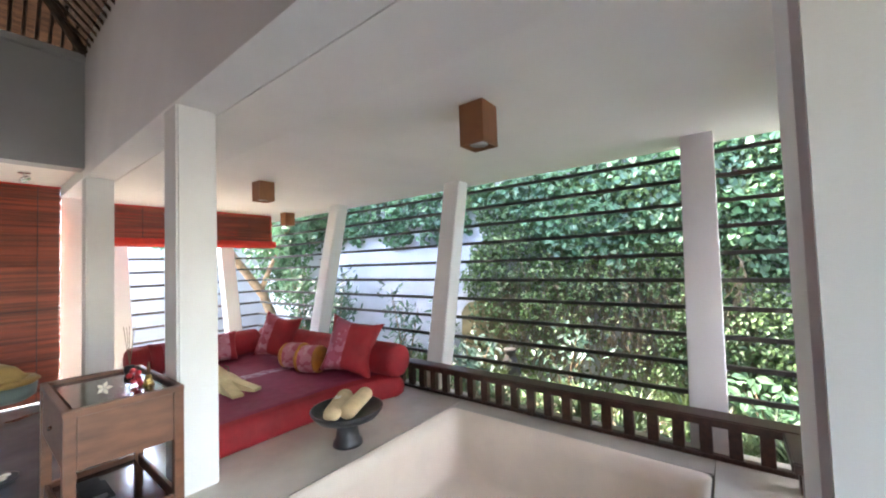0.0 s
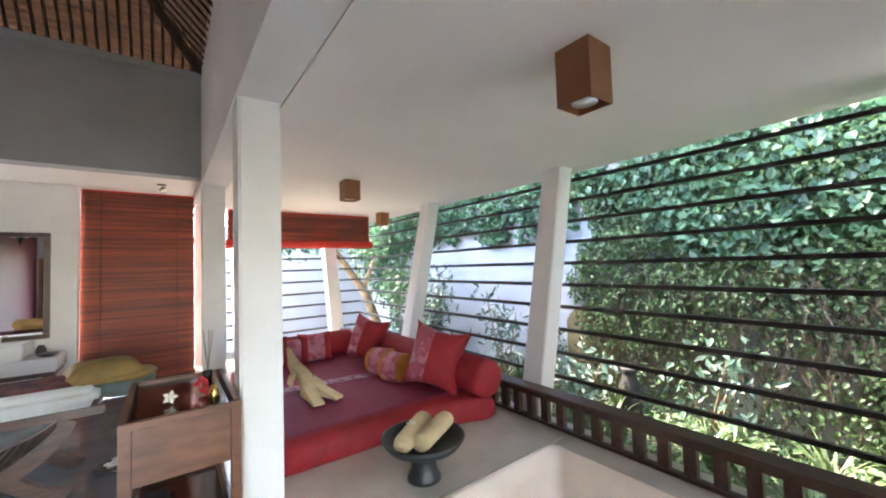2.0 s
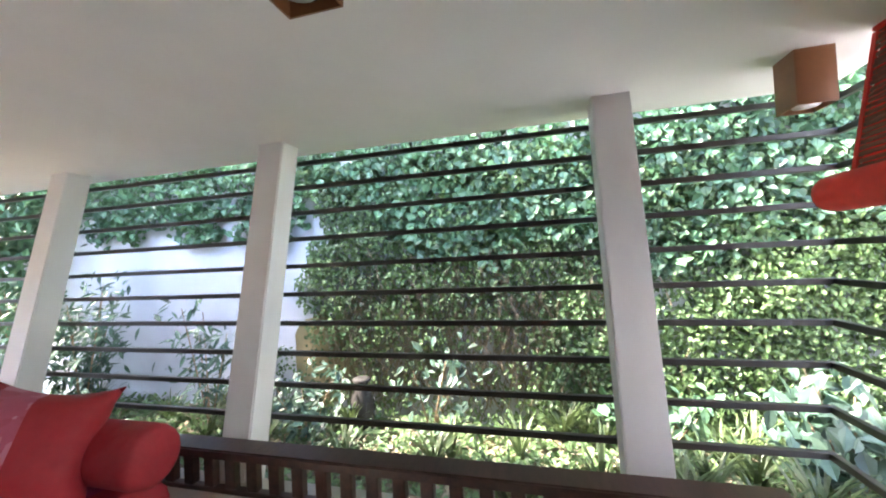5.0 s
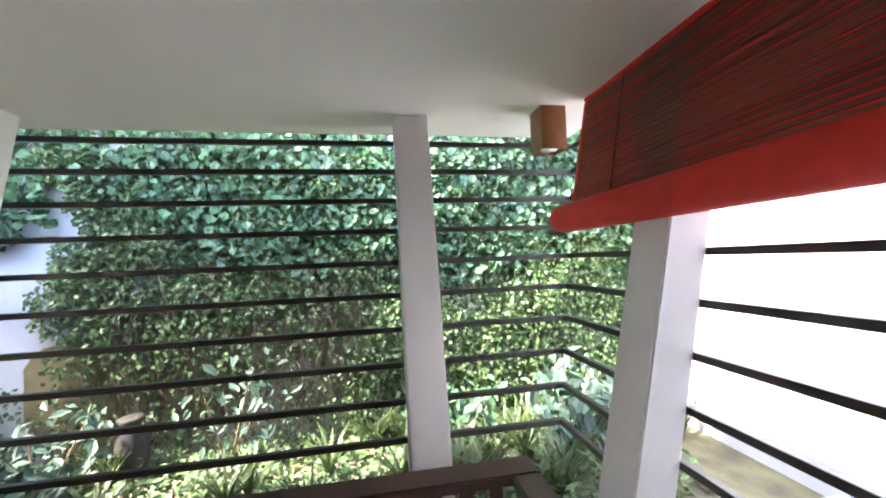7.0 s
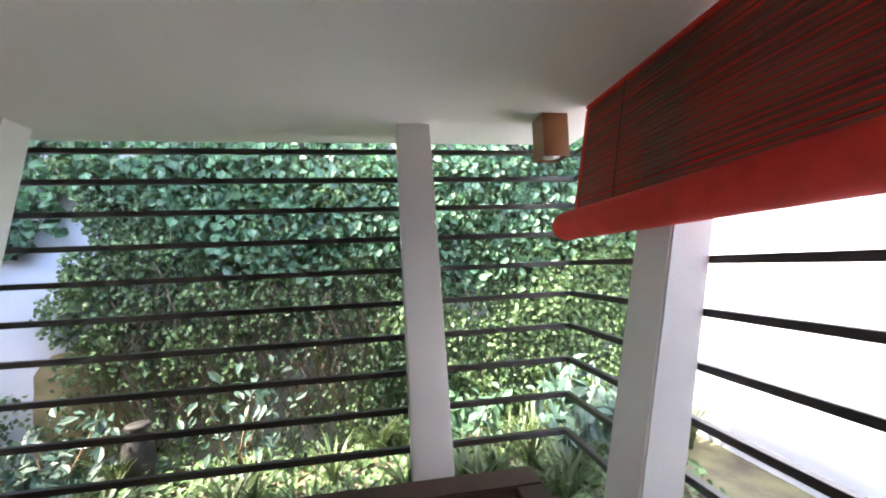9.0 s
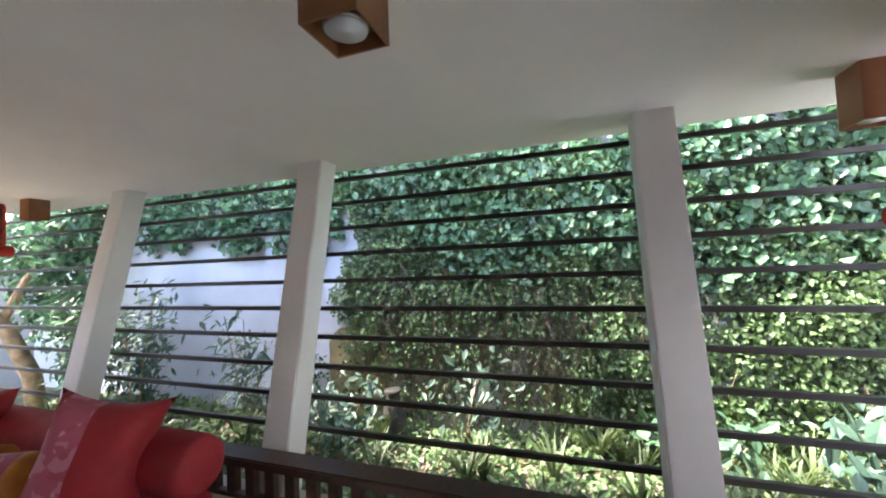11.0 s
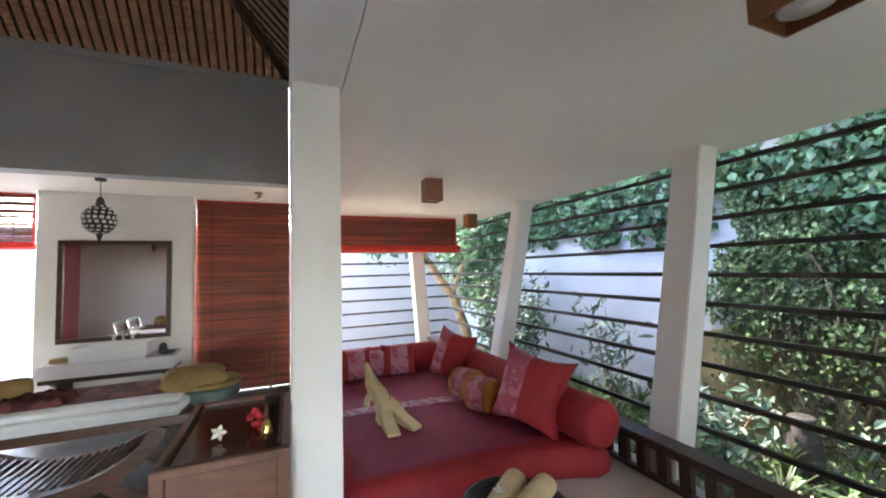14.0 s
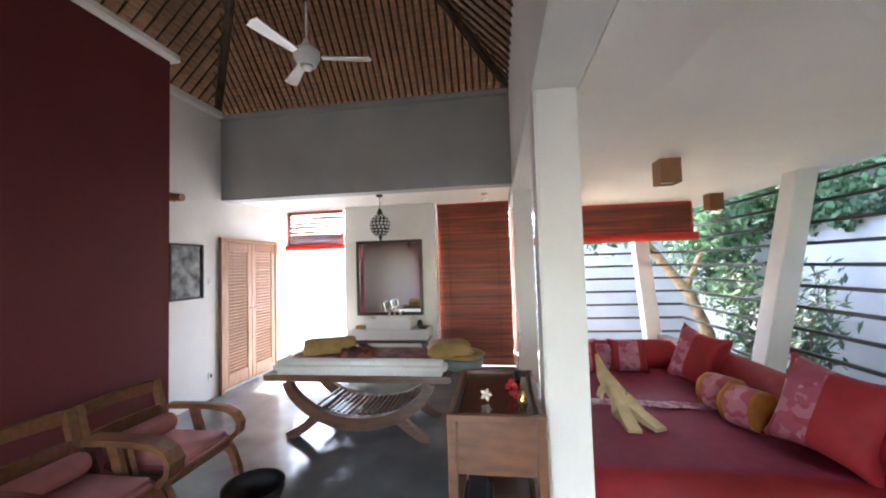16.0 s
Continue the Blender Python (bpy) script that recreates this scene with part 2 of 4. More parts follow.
def lathe(profile, n=24):
    """A turned shape from (radius, height) pairs."""
    bm = bmesh.new()
    rings = []
    for r, z in profile:
        rings.append([bm.verts.new((r * math.cos(2 * math.pi * i / n), r * math.sin(2 * math.pi * i / n), z)) for i in range(n)])
    for a, b in zip(rings, rings[1:]):
        for i in range(n):
            bm.faces.new((a[i], a[(i + 1) % n], b[(i + 1) % n], b[i]))
    bm.faces.new(rings[0][::-1])
    bm.faces.new(rings[-1])
    return bm


def tube(points, radius, n=8, taper=1.0):
    """A round bar along points."""
    bm = bmesh.new()
    pts = [Vector(p) for p in points]
    rings = []
    for i, p in enumerate(pts):
        d = (pts[min(i + 1, len(pts) - 1)] - pts[max(i - 1, 0)]).normalized()
        a = d.orthogonal().normalized() if abs(d.z) > 0.9 else d.cross(Vector((0, 0, 1))).normalized()
        b = d.cross(a)
        r = radius * (1 + (taper - 1) * i / max(1, len(pts) - 1))
        rings.append([bm.verts.new(p + a * r * math.cos(2 * math.pi * k / n) + b * r * math.sin(2 * math.pi * k / n)) for k in range(n)])
    for a, b in zip(rings, rings[1:]):
        for k in range(n):
            bm.faces.new((a[k], a[(k + 1) % n], b[(k + 1) % n], b[k]))
    bm.faces.new(rings[0][::-1])
    bm.faces.new(rings[-1])
    return bm


def strip(points, width_axis, w, h):
    """A flat bar of width w (along width_axis) and thickness h along points."""
    bm = bmesh.new()
    pts = [Vector(p) for p in points]
    wa = Vector(width_axis).normalized()
    rings = []
    for i, p in enumerate(pts):
        d = (pts[min(i + 1, len(pts) - 1)] - pts[max(i - 1, 0)]).normalized()
        up = d.cross(wa).normalized()
        hh = h[i] if isinstance(h, (list, tuple)) else h
        rings.append([bm.verts.new(p + wa * sx * w / 2 + up * sy * hh / 2) for sx, sy in ((-1, -1), (1, -1), (1, 1), (-1, 1))])
    for a, b in zip(rings, rings[1:]):
        for k in range(4):
            bm.faces.new((a[k], a[(k + 1) % 4], b[(k + 1) % 4], b[k]))
    bm.faces.new(rings[0][::-1])
    bm.faces.new(rings[-1])
    bmesh.ops.recalc_face_normals(bm, faces=bm.faces[:])
    return bm


def prism(poly, axis, a, b):
    """A polygon in the plane across axis, drawn out from a to b."""
    bm = bmesh.new()

    def at(p, k):
        return {"x": (k, p[0], p[1]), "y": (p[0], k, p[1]), "z": (p[0], p[1], k)}[axis]
    lo = [bm.verts.new(at(p, a)) for p in poly]
    hi = [bm.verts.new(at(p, b)) for p in poly]
    n = len(poly)
    for i in range(n):
        bm.faces.new((lo[i], lo[(i + 1) % n], hi[(i + 1) % n], hi[i]))
    bm.faces.new(lo[::-1])
    bm.faces.new(hi)
    bmesh.ops.recalc_face_normals(bm, faces=bm.faces[:])
    return bm


def pillow(w, h, t, n=14, sag=0.06, seed=1):
    """A stuffed cushion in the x-z plane, thick in y, with pulled-out corners; its base at z = 0."""
    rnd = random.Random(seed)
    bm = bmesh.new()
    grid = {}
    ph = rnd.uniform(0, 6)
    for s in (-1, 1):
        for i in range(n + 1):
            for j in range(n + 1):
                u, v = 2 * i / n - 1, 2 * j / n - 1
                if s == 1 and (abs(u) == 1 or abs(v) == 1):
                    grid[s, i, j] = grid[-1, i, j]
                    continue
                pinch = 1 - sag * ((1 - u * u) * abs(v) ** 3 * 0 + (1 - abs(v) ** 2) * abs(u) ** 2)
                pinch2 = 1 - sag * (1 - abs(u) ** 2) * abs(v) ** 2
                th = t / 2 * ((1 - u ** 4) * (1 - v ** 4)) ** 0.55
                th *= 1 + 0.06 * math.sin(5 * u + ph) * math.sin(4 * v + 2 * ph)
                grid[s, i, j] = bm.verts.new((u * w / 2 * pinch, s * th, h / 2 + v * h / 2 * pinch2))
    for s in (-1, 1):
        for i in range(n):
            for j in range(n):
                q = [grid[s, i, j], grid[s, i + 1, j], grid[s, i + 1, j + 1], grid[s, i, j + 1]]
                bm.faces.new(q if s == -1 else q[::-1])
    bmesh.ops.recalc_face_normals(bm, faces=bm.faces[:])
    return bm


def setting(name, bm, material, label, category):
    return tagged(part(name, bm, material), label, category, kind="structure")



# ---- large structure ----
LEAN = 0.21


def lean_x(z):
    """The inner face of the leaning frame on the garden side."""
    return 3.85 + LEAN * (z - 0.12)


def lean_far(z):
    return 6.50 + LEAN * (z - 0.12)


def lean_near(z):
    return -0.55 - LEAN * (z - 0.12)


setting("floor", box(-2.6, 1.60, -3.2, 6.7, -0.3, 0.0), M_CONCRETE, "polished dark grey concrete floor with a soft sheen", "floor")
setting("deck_floor_north", box(1.60, 3.95, 1.92, 6.62, -0.3, 0.22, 0.008), M_DECK, "polished cream terrazzo deck round the sunken tub", "floor")
setting("deck_floor_west", box(1.60, 1.95, -0.62, 1.917, -0.3, 0.219, 0.008), M_DECK, "polished cream terrazzo edge of the sunken tub", "floor")
setting("deck_floor_south", box(1.953, 3.95, -0.62, 0.0, -0.3, 0.22, 0.008), M_DECK, "polished cream terrazzo deck beyond the tub", "floor")
setting("deck_floor_east", box(3.56, 3.95, 0.003, 1.917, -0.3, 0.22, 0.008), M_DECK, "polished cream terrazzo ledge under the balustrade", "floor")


def tub_shell():
    bm = bmesh.new()
    rings = []
    for inset, z, r in ((0.0, 0.224, 0.06), (0.03, 0.218, 0.08), (0.06, 0.1, 0.12), (0.09, -0.24, 0.15), (0.15, -0.27, 0.2)):
        ring = []
        x0, x1, y0, y1 = 1.96 + inset, 3.55 - inset, 0.01 + inset, 1.91 - inset
        for cx, cy, a0 in ((x1 - r, y1 - r, 0), (x0 + r, y1 - r, 90), (x0 + r, y0 + r, 180), (x1 - r, y0 + r, 270)):
            for k in range(6):
                a = radians(a0 + 18 * k)
                ring.append(bm.verts.new((cx + r * math.cos(a), cy + r * math.sin(a), z)))
        rings.append(ring)
    for a, b in zip(rings, rings[1:]):
        for i in range(24):
            bm.faces.new((a[i], b[i], b[(i + 1) % 24], a[(i + 1) % 24]))
    bm.faces.new(rings[-1])
    bmesh.ops.recalc_face_normals(bm, faces=bm.faces[:])
    bmesh.ops.reverse_faces(bm, faces=bm.faces[:])
    return bm


tagged(part("sunken_tub", tub_shell(), M_TUB, smooth=True), "empty sunken cream plaster bath tub let into the deck", "bathtub")

# inner row of columns
for y0 in (2.415, 5.0, -0.445):
    setting("column_inner", box(1.61, 1.83, y0, y0 + 0.22, 0.0, 2.53, 0.012), M_WALL, "square white plaster column on the deck edge", "column")
# the high wall above them and the room's other walls
setting("wall_upper_east", box(1.60, 1.84, -3.2, 6.75, 2.515, 4.3), M_WALL, "white plaster wall above the columns", "wall")
setting("wall_cross_beam", box(-2.3, 1.597, 5.0, 5.2, 2.59, 3.75), M_GREY, "grey plaster beam wall under the thatched roof", "wall")
setting("trim_beam", box(-2.3, 1.597, 4.96, 4.997, 3.68, 3.76, 0.01), M_GREY, "grey plaster moulding on the beam wall", "trim")
setting("ceiling_low", box(-2.3, 1.597, 5.205, 6.75, 2.635, 2.80), M_CEIL, "white flat ceiling over the wash basin", "ceiling")
setting("wall_west", box(-2.5, -2.3, 3.0, 6.75, 0.0, 3.8), M_WALL, "white plaster wall with louvred doors", "wall")
setting("wall_red", box(-2.3, -1.75, -3.2, 3.64, 0.0, 3.72), M_RED_WALL, "dark red painted wall behind the chairs", "wall")
setting("trim_red_wall", box(-2.3, -1.68, -3.2, 3.70, 3.725, 3.80, 0.012), M_WALL, "white cornice on the red wall", "trim")
setting("trim_west", box(-2.3, -2.22, 3.71, 4.955, 3.70, 3.79, 0.012), M_WALL, "white cornice on the wall", "trim")
setting("wall_mirror", box(-1.09, 0.43, 6.30, 6.48, 0.0, 2.632), M_WALL, "white plaster wall panel behind the wash basin", "wall")
setting("wall_south_west", box(-2.5, -0.9, -3.4, -3.2, 0.0, 2.3), M_WALL, "white plaster wall behind", "wall")
setting("wall_south_corner", box(1.3, 1.84, -3.4, -3.2, 0.0, 2.3), M_WALL, "white plaster wall behind at the corner", "wall")
setting("wall_south_upper", box(-2.5, 1.84, -3.4, -3.2, 2.3, 4.2), M_WALL, "white plaster wall above the rear opening", "wall")
setting("wall_near_end", box(1.61, 1.83, -3.2, -1.2, 0.0, 2.513), M_WALL, "white plaster wall beside the near end", "wall")
setting("wall_stub_far", box(1.61, 1.83, 6.55, 6.75, 0.0, 2.513), M_WALL, "white plaster column at the far corner", "column")

# veranda ceiling, slightly falling outwards
setting("ceiling_veranda", prism([(1.845, 2.512), (2.25, 2.475), (4.72, 2.46), (4.80, 2.50), (4.80, 2.62), (1.845, 2.74)], "y", -1.25, 7.15), M_CEIL, "off-white plaster ceiling over the day bed and tub", "ceiling")


def leaning_column(x, y, axis, sign):
    z0, z1, w = -0.3, 2.50, 0.215
    d = 0.19
    bm = bmesh.new()
    vs = []
    for z in (z0, z1):
        o = LEAN * (z - 0.12) * sign
        if axis == "x":
            vs += [bm.verts.new(p) for p in ((x + o, y, z), (x + o + d, y, z), (x + o + d, y + w, z), (x + o, y + w, z))]
        else:
            vs += [bm.verts.new(p) for p in ((x, y + o, z), (x + w, y + o, z), (x + w, y + o + d * sign, z), (x, y + o + d * sign, z))]
    for q in ((0, 1, 2, 3), (4, 5, 6, 7), (0, 1, 5, 4), (1, 2, 6, 5), (2, 3, 7, 6), (3, 0, 4, 7)):
        bm.faces.new([vs[i] for i in q])
    bmesh.ops.recalc_face_normals(bm, faces=bm.faces[:])
    bmesh.ops.bevel(bm, geom=bm.edges[:], offset=0.008, segments=2, affect="EDGES")
    return bm


for y in (4.55, 2.30, -0.075):
    setting("column_garden", leaning_column(3.85, y, "x", 1), M_WALL, "leaning white plaster column of the garden screen", "column")
for x in (2.12, 3.60):
    setting("column_far", leaning_column(x, 6.50, "y", 1), M_WALL, "leaning white plaster column at the far end", "column")
setting("column_near", leaning_column(3.28, -0.55, "y", -1), M_WALL, "leaning white plaster column at the near end", "column")

# horizontal bars of the garden screen
RAIL_Z = [2.350 - 0.2065 * k for k in range(10)]
screen = thing("garden_screen", Matrix.Identity(4), "dark brown metal bars running behind the leaning columns", "screen", kind="structure")
for z in RAIL_Z:
    xo, yf, yn = lean_x(z) + 0.265, lean_far(z) + 0.215, lean_near(z) - 0.20
    h, d = 0.034, 0.034
    part("bar", box(xo - d / 2, xo + d / 2, yn - d / 2, yf + d / 2, z - h / 2, z + h / 2, 0.003, 1), M_RAIL, screen)
    part("bar", box(1.84, xo - d / 2 - 0.001, yf - d / 2, yf + d / 2, z - h / 2, z + h / 2, 0.003, 1), M_RAIL, screen)
    part("bar", box(1.84, xo - d / 2 - 0.001, yn - d / 2, yn + d / 2, z - h / 2, z + h / 2, 0.003, 1), M_RAIL, screen)

# low balustrade
bal = thing("balustrade", Matrix.Identity(4), "low dark wooden balustrade along the deck edge", "railing")
part("handrail", box(3.70, 3.855, -0.46, 6.45, 0.445, 0.50, 0.008), M_WOOD, bal)
part("handrail", box(3.30, 3.698, -0.46, -0.32, 0.445, 0.50, 0.008), M_WOOD, bal)
part("bottom_rail", box(3.755, 3.805, -0.43, 6.42, 0.22, 0.25, 0.004), M_WOOD, bal)
y = -0.44
while y < 6.4:
    part("baluster", box(3.755, 3.805, y, y + 0.07, 0.251, 0.444, 0.004, 1), M_WOOD, bal)
    y += 0.15
for x in (3.42, 3.58):
    part("baluster", box(x, x + 0.07, -0.42, -0.37, 0.22, 0.444, 0.004, 1), M_WOOD, bal)


# thatched hip roof
def roof():
    bm = bmesh.new()
    e = 3.76
    x0, x1, y0, y1 = -2.5, 1.75, -3.3, 5.15
    xm, rise = (x0 + x1) / 2, 2.15
    a, b, c, d = [bm.verts.new(p) for p in ((x0, y0, e), (x1, y0, e), (x1, y1, e), (x0, y1, e))]
    r0, r1 = bm.verts.new((xm, y0 + 2.1, e + rise)), bm.verts.new((xm, y1 - 2.1, e + rise))
    for f in ((a, b, r0), (b, c, r1, r0), (c, d, r1), (d, a, r0, r1)):
        bm.faces.new(f)
    bmesh.ops.solidify(bm, geom=bm.faces[:], thickness=-0.12)
    bmesh.ops.recalc_face_normals(bm, faces=bm.faces[:])
    return bm


roof_ob = setting("roof_thatch", roof(), M_THATCH, "dark brown woven thatch roof seen from below", "roof")

# ---- garden ----
setting("ground", box(-40, 40, -40, 45, -0.75, -0.35), M_SOIL, "bare garden soil with fallen leaves", "ground")
setting("garden_wall_east", box(6.15, 6.4, -5.2, 10.6, -0.4, 3.3), M_GARDEN_WALL, "weathered white garden wall under creepers", "wall")
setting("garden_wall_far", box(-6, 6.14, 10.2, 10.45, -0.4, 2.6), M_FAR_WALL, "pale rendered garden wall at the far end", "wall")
setting("garden_wall_near", box(1.85, 6.14, -3.15, -2.95, -0.4, 3.3), M_GARDEN_WALL, "sunlit white garden wall at the near end", "wall")
setting("paving_far", box(-6, 1.0, 6.9, 10.19, -0.34, -0.02), M_GARDEN_WALL, "pale paving outside the window", "pavement")
setting("paving_near", box(1.85, 4.2, -2.94, -1.3, -0.34, -0.28), M_GARDEN_WALL, "pale paving at the near end", "pavement")


def leaf_cloud(name, places, material, label, category, length, width, seed, facing=(-1, 0, 0.35), spread=0.7):
    """Many small folded leaves; places: rows of x, y, z, size."""
    rng = np.random.default_rng(seed)
    p = np.asarray(places, dtype=float)
    n = len(p)
    nor = np.array(facing)[None, :] + rng.normal(0, spread, (n, 3))
    nor /= np.linalg.norm(nor, axis=1)[:, None]
    down = np.array([0, 0, -1.0])[None, :] + rng.normal(0, 0.6, (n, 3))
    down -= nor * (down * nor).sum(1)[:, None]
    down /= np.linalg.norm(down, axis=1)[:, None]
    side = np.cross(nor, down)
    L = (length * p[:, 3])[:, None]
    W = (width * p[:, 3])[:, None]
    c = p[:, :3]
    base = c - down * L * 0.5
    mid = c - down * L * 0.12
    tip = c + down * L * 0.5
    fold = nor * W * 0.18
    verts = np.stack([base, mid - side * W * 0.5 + fold, mid + side * W * 0.5 + fold, tip, c + down * L * 0.2 - side * W * 0.36 + fold, c + down * L * 0.2 + side * W * 0.36 + fold, mid], 1).reshape(-1, 3)
    f = np.array([[0, 1, 6], [0, 6, 2], [1, 4, 6], [6, 5, 2], [4, 3, 6], [6, 3, 5]])
    faces = (f[None] + (np.arange(n) * 7)[:, None, None]).reshape(-1, 3)
    me = bpy.data.meshes.new(name)
    me.from_pydata(verts.tolist(), [], faces.tolist())
    me.materials.append(material)
    return tagged(new(name, me), label, category, kind="stuff")


rng = np.random.default_rng(5)


def wall_places(n, y0, y1, z0, z1, depth, s0, s1, keep=None):
    out = []
    while len(out) < n:
        y, z = rng.uniform(y0, y1), rng.uniform(z0, z1)
        d = noise.noise((y * 0.9, z * 0.9, 3.0)) + 0.5 * noise.noise((y * 3, z * 3, 9.0))
        if keep and not keep(y, z, d):
            continue
        out.append((6.12 - depth * rng.uniform(0, 1) ** 1.3 * (0.75 + 0.5 * d), y, z, rng.uniform(s0, s1)))
    return out


def hang(y, z, d):
    low = 1.75 if y > 3.3 else (1.2 + 0.5 * max(0.0, y - 1.5))
    return z > low + 0.35 + 0.6 * d


def creep(y, z, d):
    edge = 3.5 + 0.9 * d - 0.25 * (z - 1)
    bare = min(1.0, max(0.0, (y + 0.1) / 0.9))
    dense = 1.0 - bare * (0.86 - 0.86 * min(1.0, max(0.0, (z - 0.35) / 1.5)))
    return y < edge and rng.uniform() < dense * (0.75 + 0.6 * d)


leaf_cloud("ivy", wall_places(19000, -2.9, 10.2, 1.2, 3.75, 0.26, 0.7, 1.4, hang), M_IVY, "large-leaved green ivy hanging over the garden wall", "ivy", 0.085, 0.078, 1)
leaf_cloud("creeper", wall_places(46000, -2.9, 4.6, -0.3, 2.7, 0.20, 0.7, 1.4, creep), M_IVY_SMALL, "small-leaved creeper covering the garden wall", "creeper", 0.048, 0.036, 2)


def stems():
    r = random.Random(4)
    bm = bmesh.new()
    for _ in range(620):
        y, z = r.uniform(-0.3, 2.9) if r.random() < 0.9 else r.uniform(-2.3, 3.3), r.uniform(-0.3, 1.0)
        pts, x = [], 6.12 - r.uniform(0, 0.10)
        for _ in range(5):
            pts.append(Vector((x, y, z)))
            y += r.uniform(-0.12, 0.12)
            z += r.uniform(0.08, 0.25)
            x = min(6.13, x + r.uniform(-0.04, 0.04))
        w = r.uniform(0.003, 0.009)
        for a, b in zip(pts, pts[1:]):
            q = [bm.verts.new(v) for v in (a - Vector((0, w, 0)), a + Vector((0, w, 0)), b + Vector((0, w, 0)), b - Vector((0, w, 0)))]
            bm.faces.new(q)
            q2 = [bm.verts.new(v) for v in (a - Vector((w, 0, 0)), a + Vector((w, 0, 0)), b + Vector((w, 0, 0)), b - Vector((w, 0, 0)))]
            bm.faces.new(q2)
    return bm


tagged(part("creeper_stems", stems(), M_DRY), "dry tangled brown creeper stems on the wall", "creeper", kind="stuff")


def near_wall_places(n):
    out = []
    while len(out) < n:
        x, z = rng.uniform(5.55, 6.1), rng.uniform(-0.2, 3.6)
        out.append((x, -2.93 + 0.2 * rng.uniform() ** 1.5, z, rng.uniform(0.7, 1.4)))
    return out


leaf_cloud("creeper", near_wall_places(1500), M_IVY_SMALL, "small-leaved creeper in the garden corner", "creeper", 0.07, 0.055, 6, facing=(-0.2, 1, 0.35))


def strap_tuft(h, n, seed, spread):
    r = random.Random(seed)
    bm = bmesh.new()
    for _ in range(n):
        a = r.uniform(0, 2 * math.pi)
        hh = h * r.uniform(0.6, 1.1)
        w = r.uniform(0.010, 0.018)
        d = Vector((math.cos(a), math.sin(a), 0))
        s = Vector((-d.y, d.x, 0))
        prev = None
        for k in range(6):
            t = k / 5
            c = d * (spread * t ** 1.8 + 0.02) + Vector((0, 0, hh * (t - 0.25 * t ** 3)))
            ww = w * (1 - t) ** 0.6 + 0.001
            cur = (bm.verts.new(c - s * ww), bm.verts.new(c + s * ww))
            if prev:
                bm.faces.new((prev[0], prev[1], cur[1], cur[0]))
            prev = cur
    return bm


tuft_src = None
rt = random.Random(8)
for i in range(72):
    x, y = rt.uniform(4.6, 5.9), rt.uniform(-2.7, 0.9) if i % 3 else rt.uniform(0.9, 7.2)
    x = max(x, 5.3) if y < -1.6 else x
    m = pose(x, y, -0.36, 0, 0, rt.uniform(0, 360))
    if i % 6 == 0:
        tuft_src = tagged(part("grass_tuft", strap_tuft(rt.uniform(0.45, 0.62), 26, i, 0.28), M_STRAP), "tuft of light green strap leaves in the soil", "grass tuft", "tufts along the garden bed")
        tuft_src.matrix_world = m
    else:
        copy_thing(tuft_src, m)


def shrub(name, x, y, h, n, seed, label, material, leaf, slope=(0, 0), parent_label="thin brown stem"):
    r = random.Random(seed)
    root = thing(name, pose(x, y, -0.36), label, "shrub")
    places = []
    for k in range(5):
        a = r.uniform(0, 6.28)
        pts = []
        for t in range(6):
            u = t / 5
            pts.append((slope[0] * u + 0.28 * u * math.cos(a + k), slope[1] * u + 0.34 * u * math.sin(a + k), h * u * (0.7 + 0.07 * k)))
        part("stem", tube(pts, 0.012, 6, 0.4), M_BARK, root)
        for _ in range(n // 5):
            u = r.uniform(0.3, 1.05)
            i = min(4, int(u * 5))
            p = Vector(pts[i]).lerp(Vector(pts[i + 1]), min(1.0, u * 5 - i))
            places.append((p.x + r.gauss(0, 0.13), p.y + r.gauss(0, 0.15), p.z + r.gauss(0, 0.09), r.uniform(0.6, 1.3)))
    crown = leaf_cloud("leaves", places, material, "", "", leaf[0], leaf[1], seed, facing=(-0.6, 0, 0.8), spread=0.5)
    del crown["kind"]
    crown.parent = root
    return root


shrub("shrub", 5.55, 4.35, 1.5, 190, 21, "slender blue-green shrub before the white wall", M_SHRUB, (0.17, 0.045))
shrub("shrub", 5.4, 6.2, 1.8, 620, 22, "bushy dark green shrub beside the white wall", M_SHRUB, (0.15, 0.05))
shrub("shrub", 5.3, 7.0, 1.9, 620, 23, "dense dark green shrub in the garden corner", M_IVY, (0.15, 0.06))
shrub("shrub", 5.8, 1.7, 1.0, 85, 24, "pale blue-green plant at the foot of the creeper", M_SHRUB, (0.12, 0.055))
shrub("shrub", 5.3, -1.6, 0.75, 220, 25, "low blue-green plant in the garden corner", M_SHRUB, (0.2, 0.10))
shrub("shrub", 5.6, -0.4, 0.6, 160, 26, "low green plant in the garden bed", M_IVY, (0.13, 0.07))
shrub("shrub", 5.5, 3.0, 0.7, 200, 27, "low leafy plant under the creeper", M_SHRUB, (0.13, 0.06))

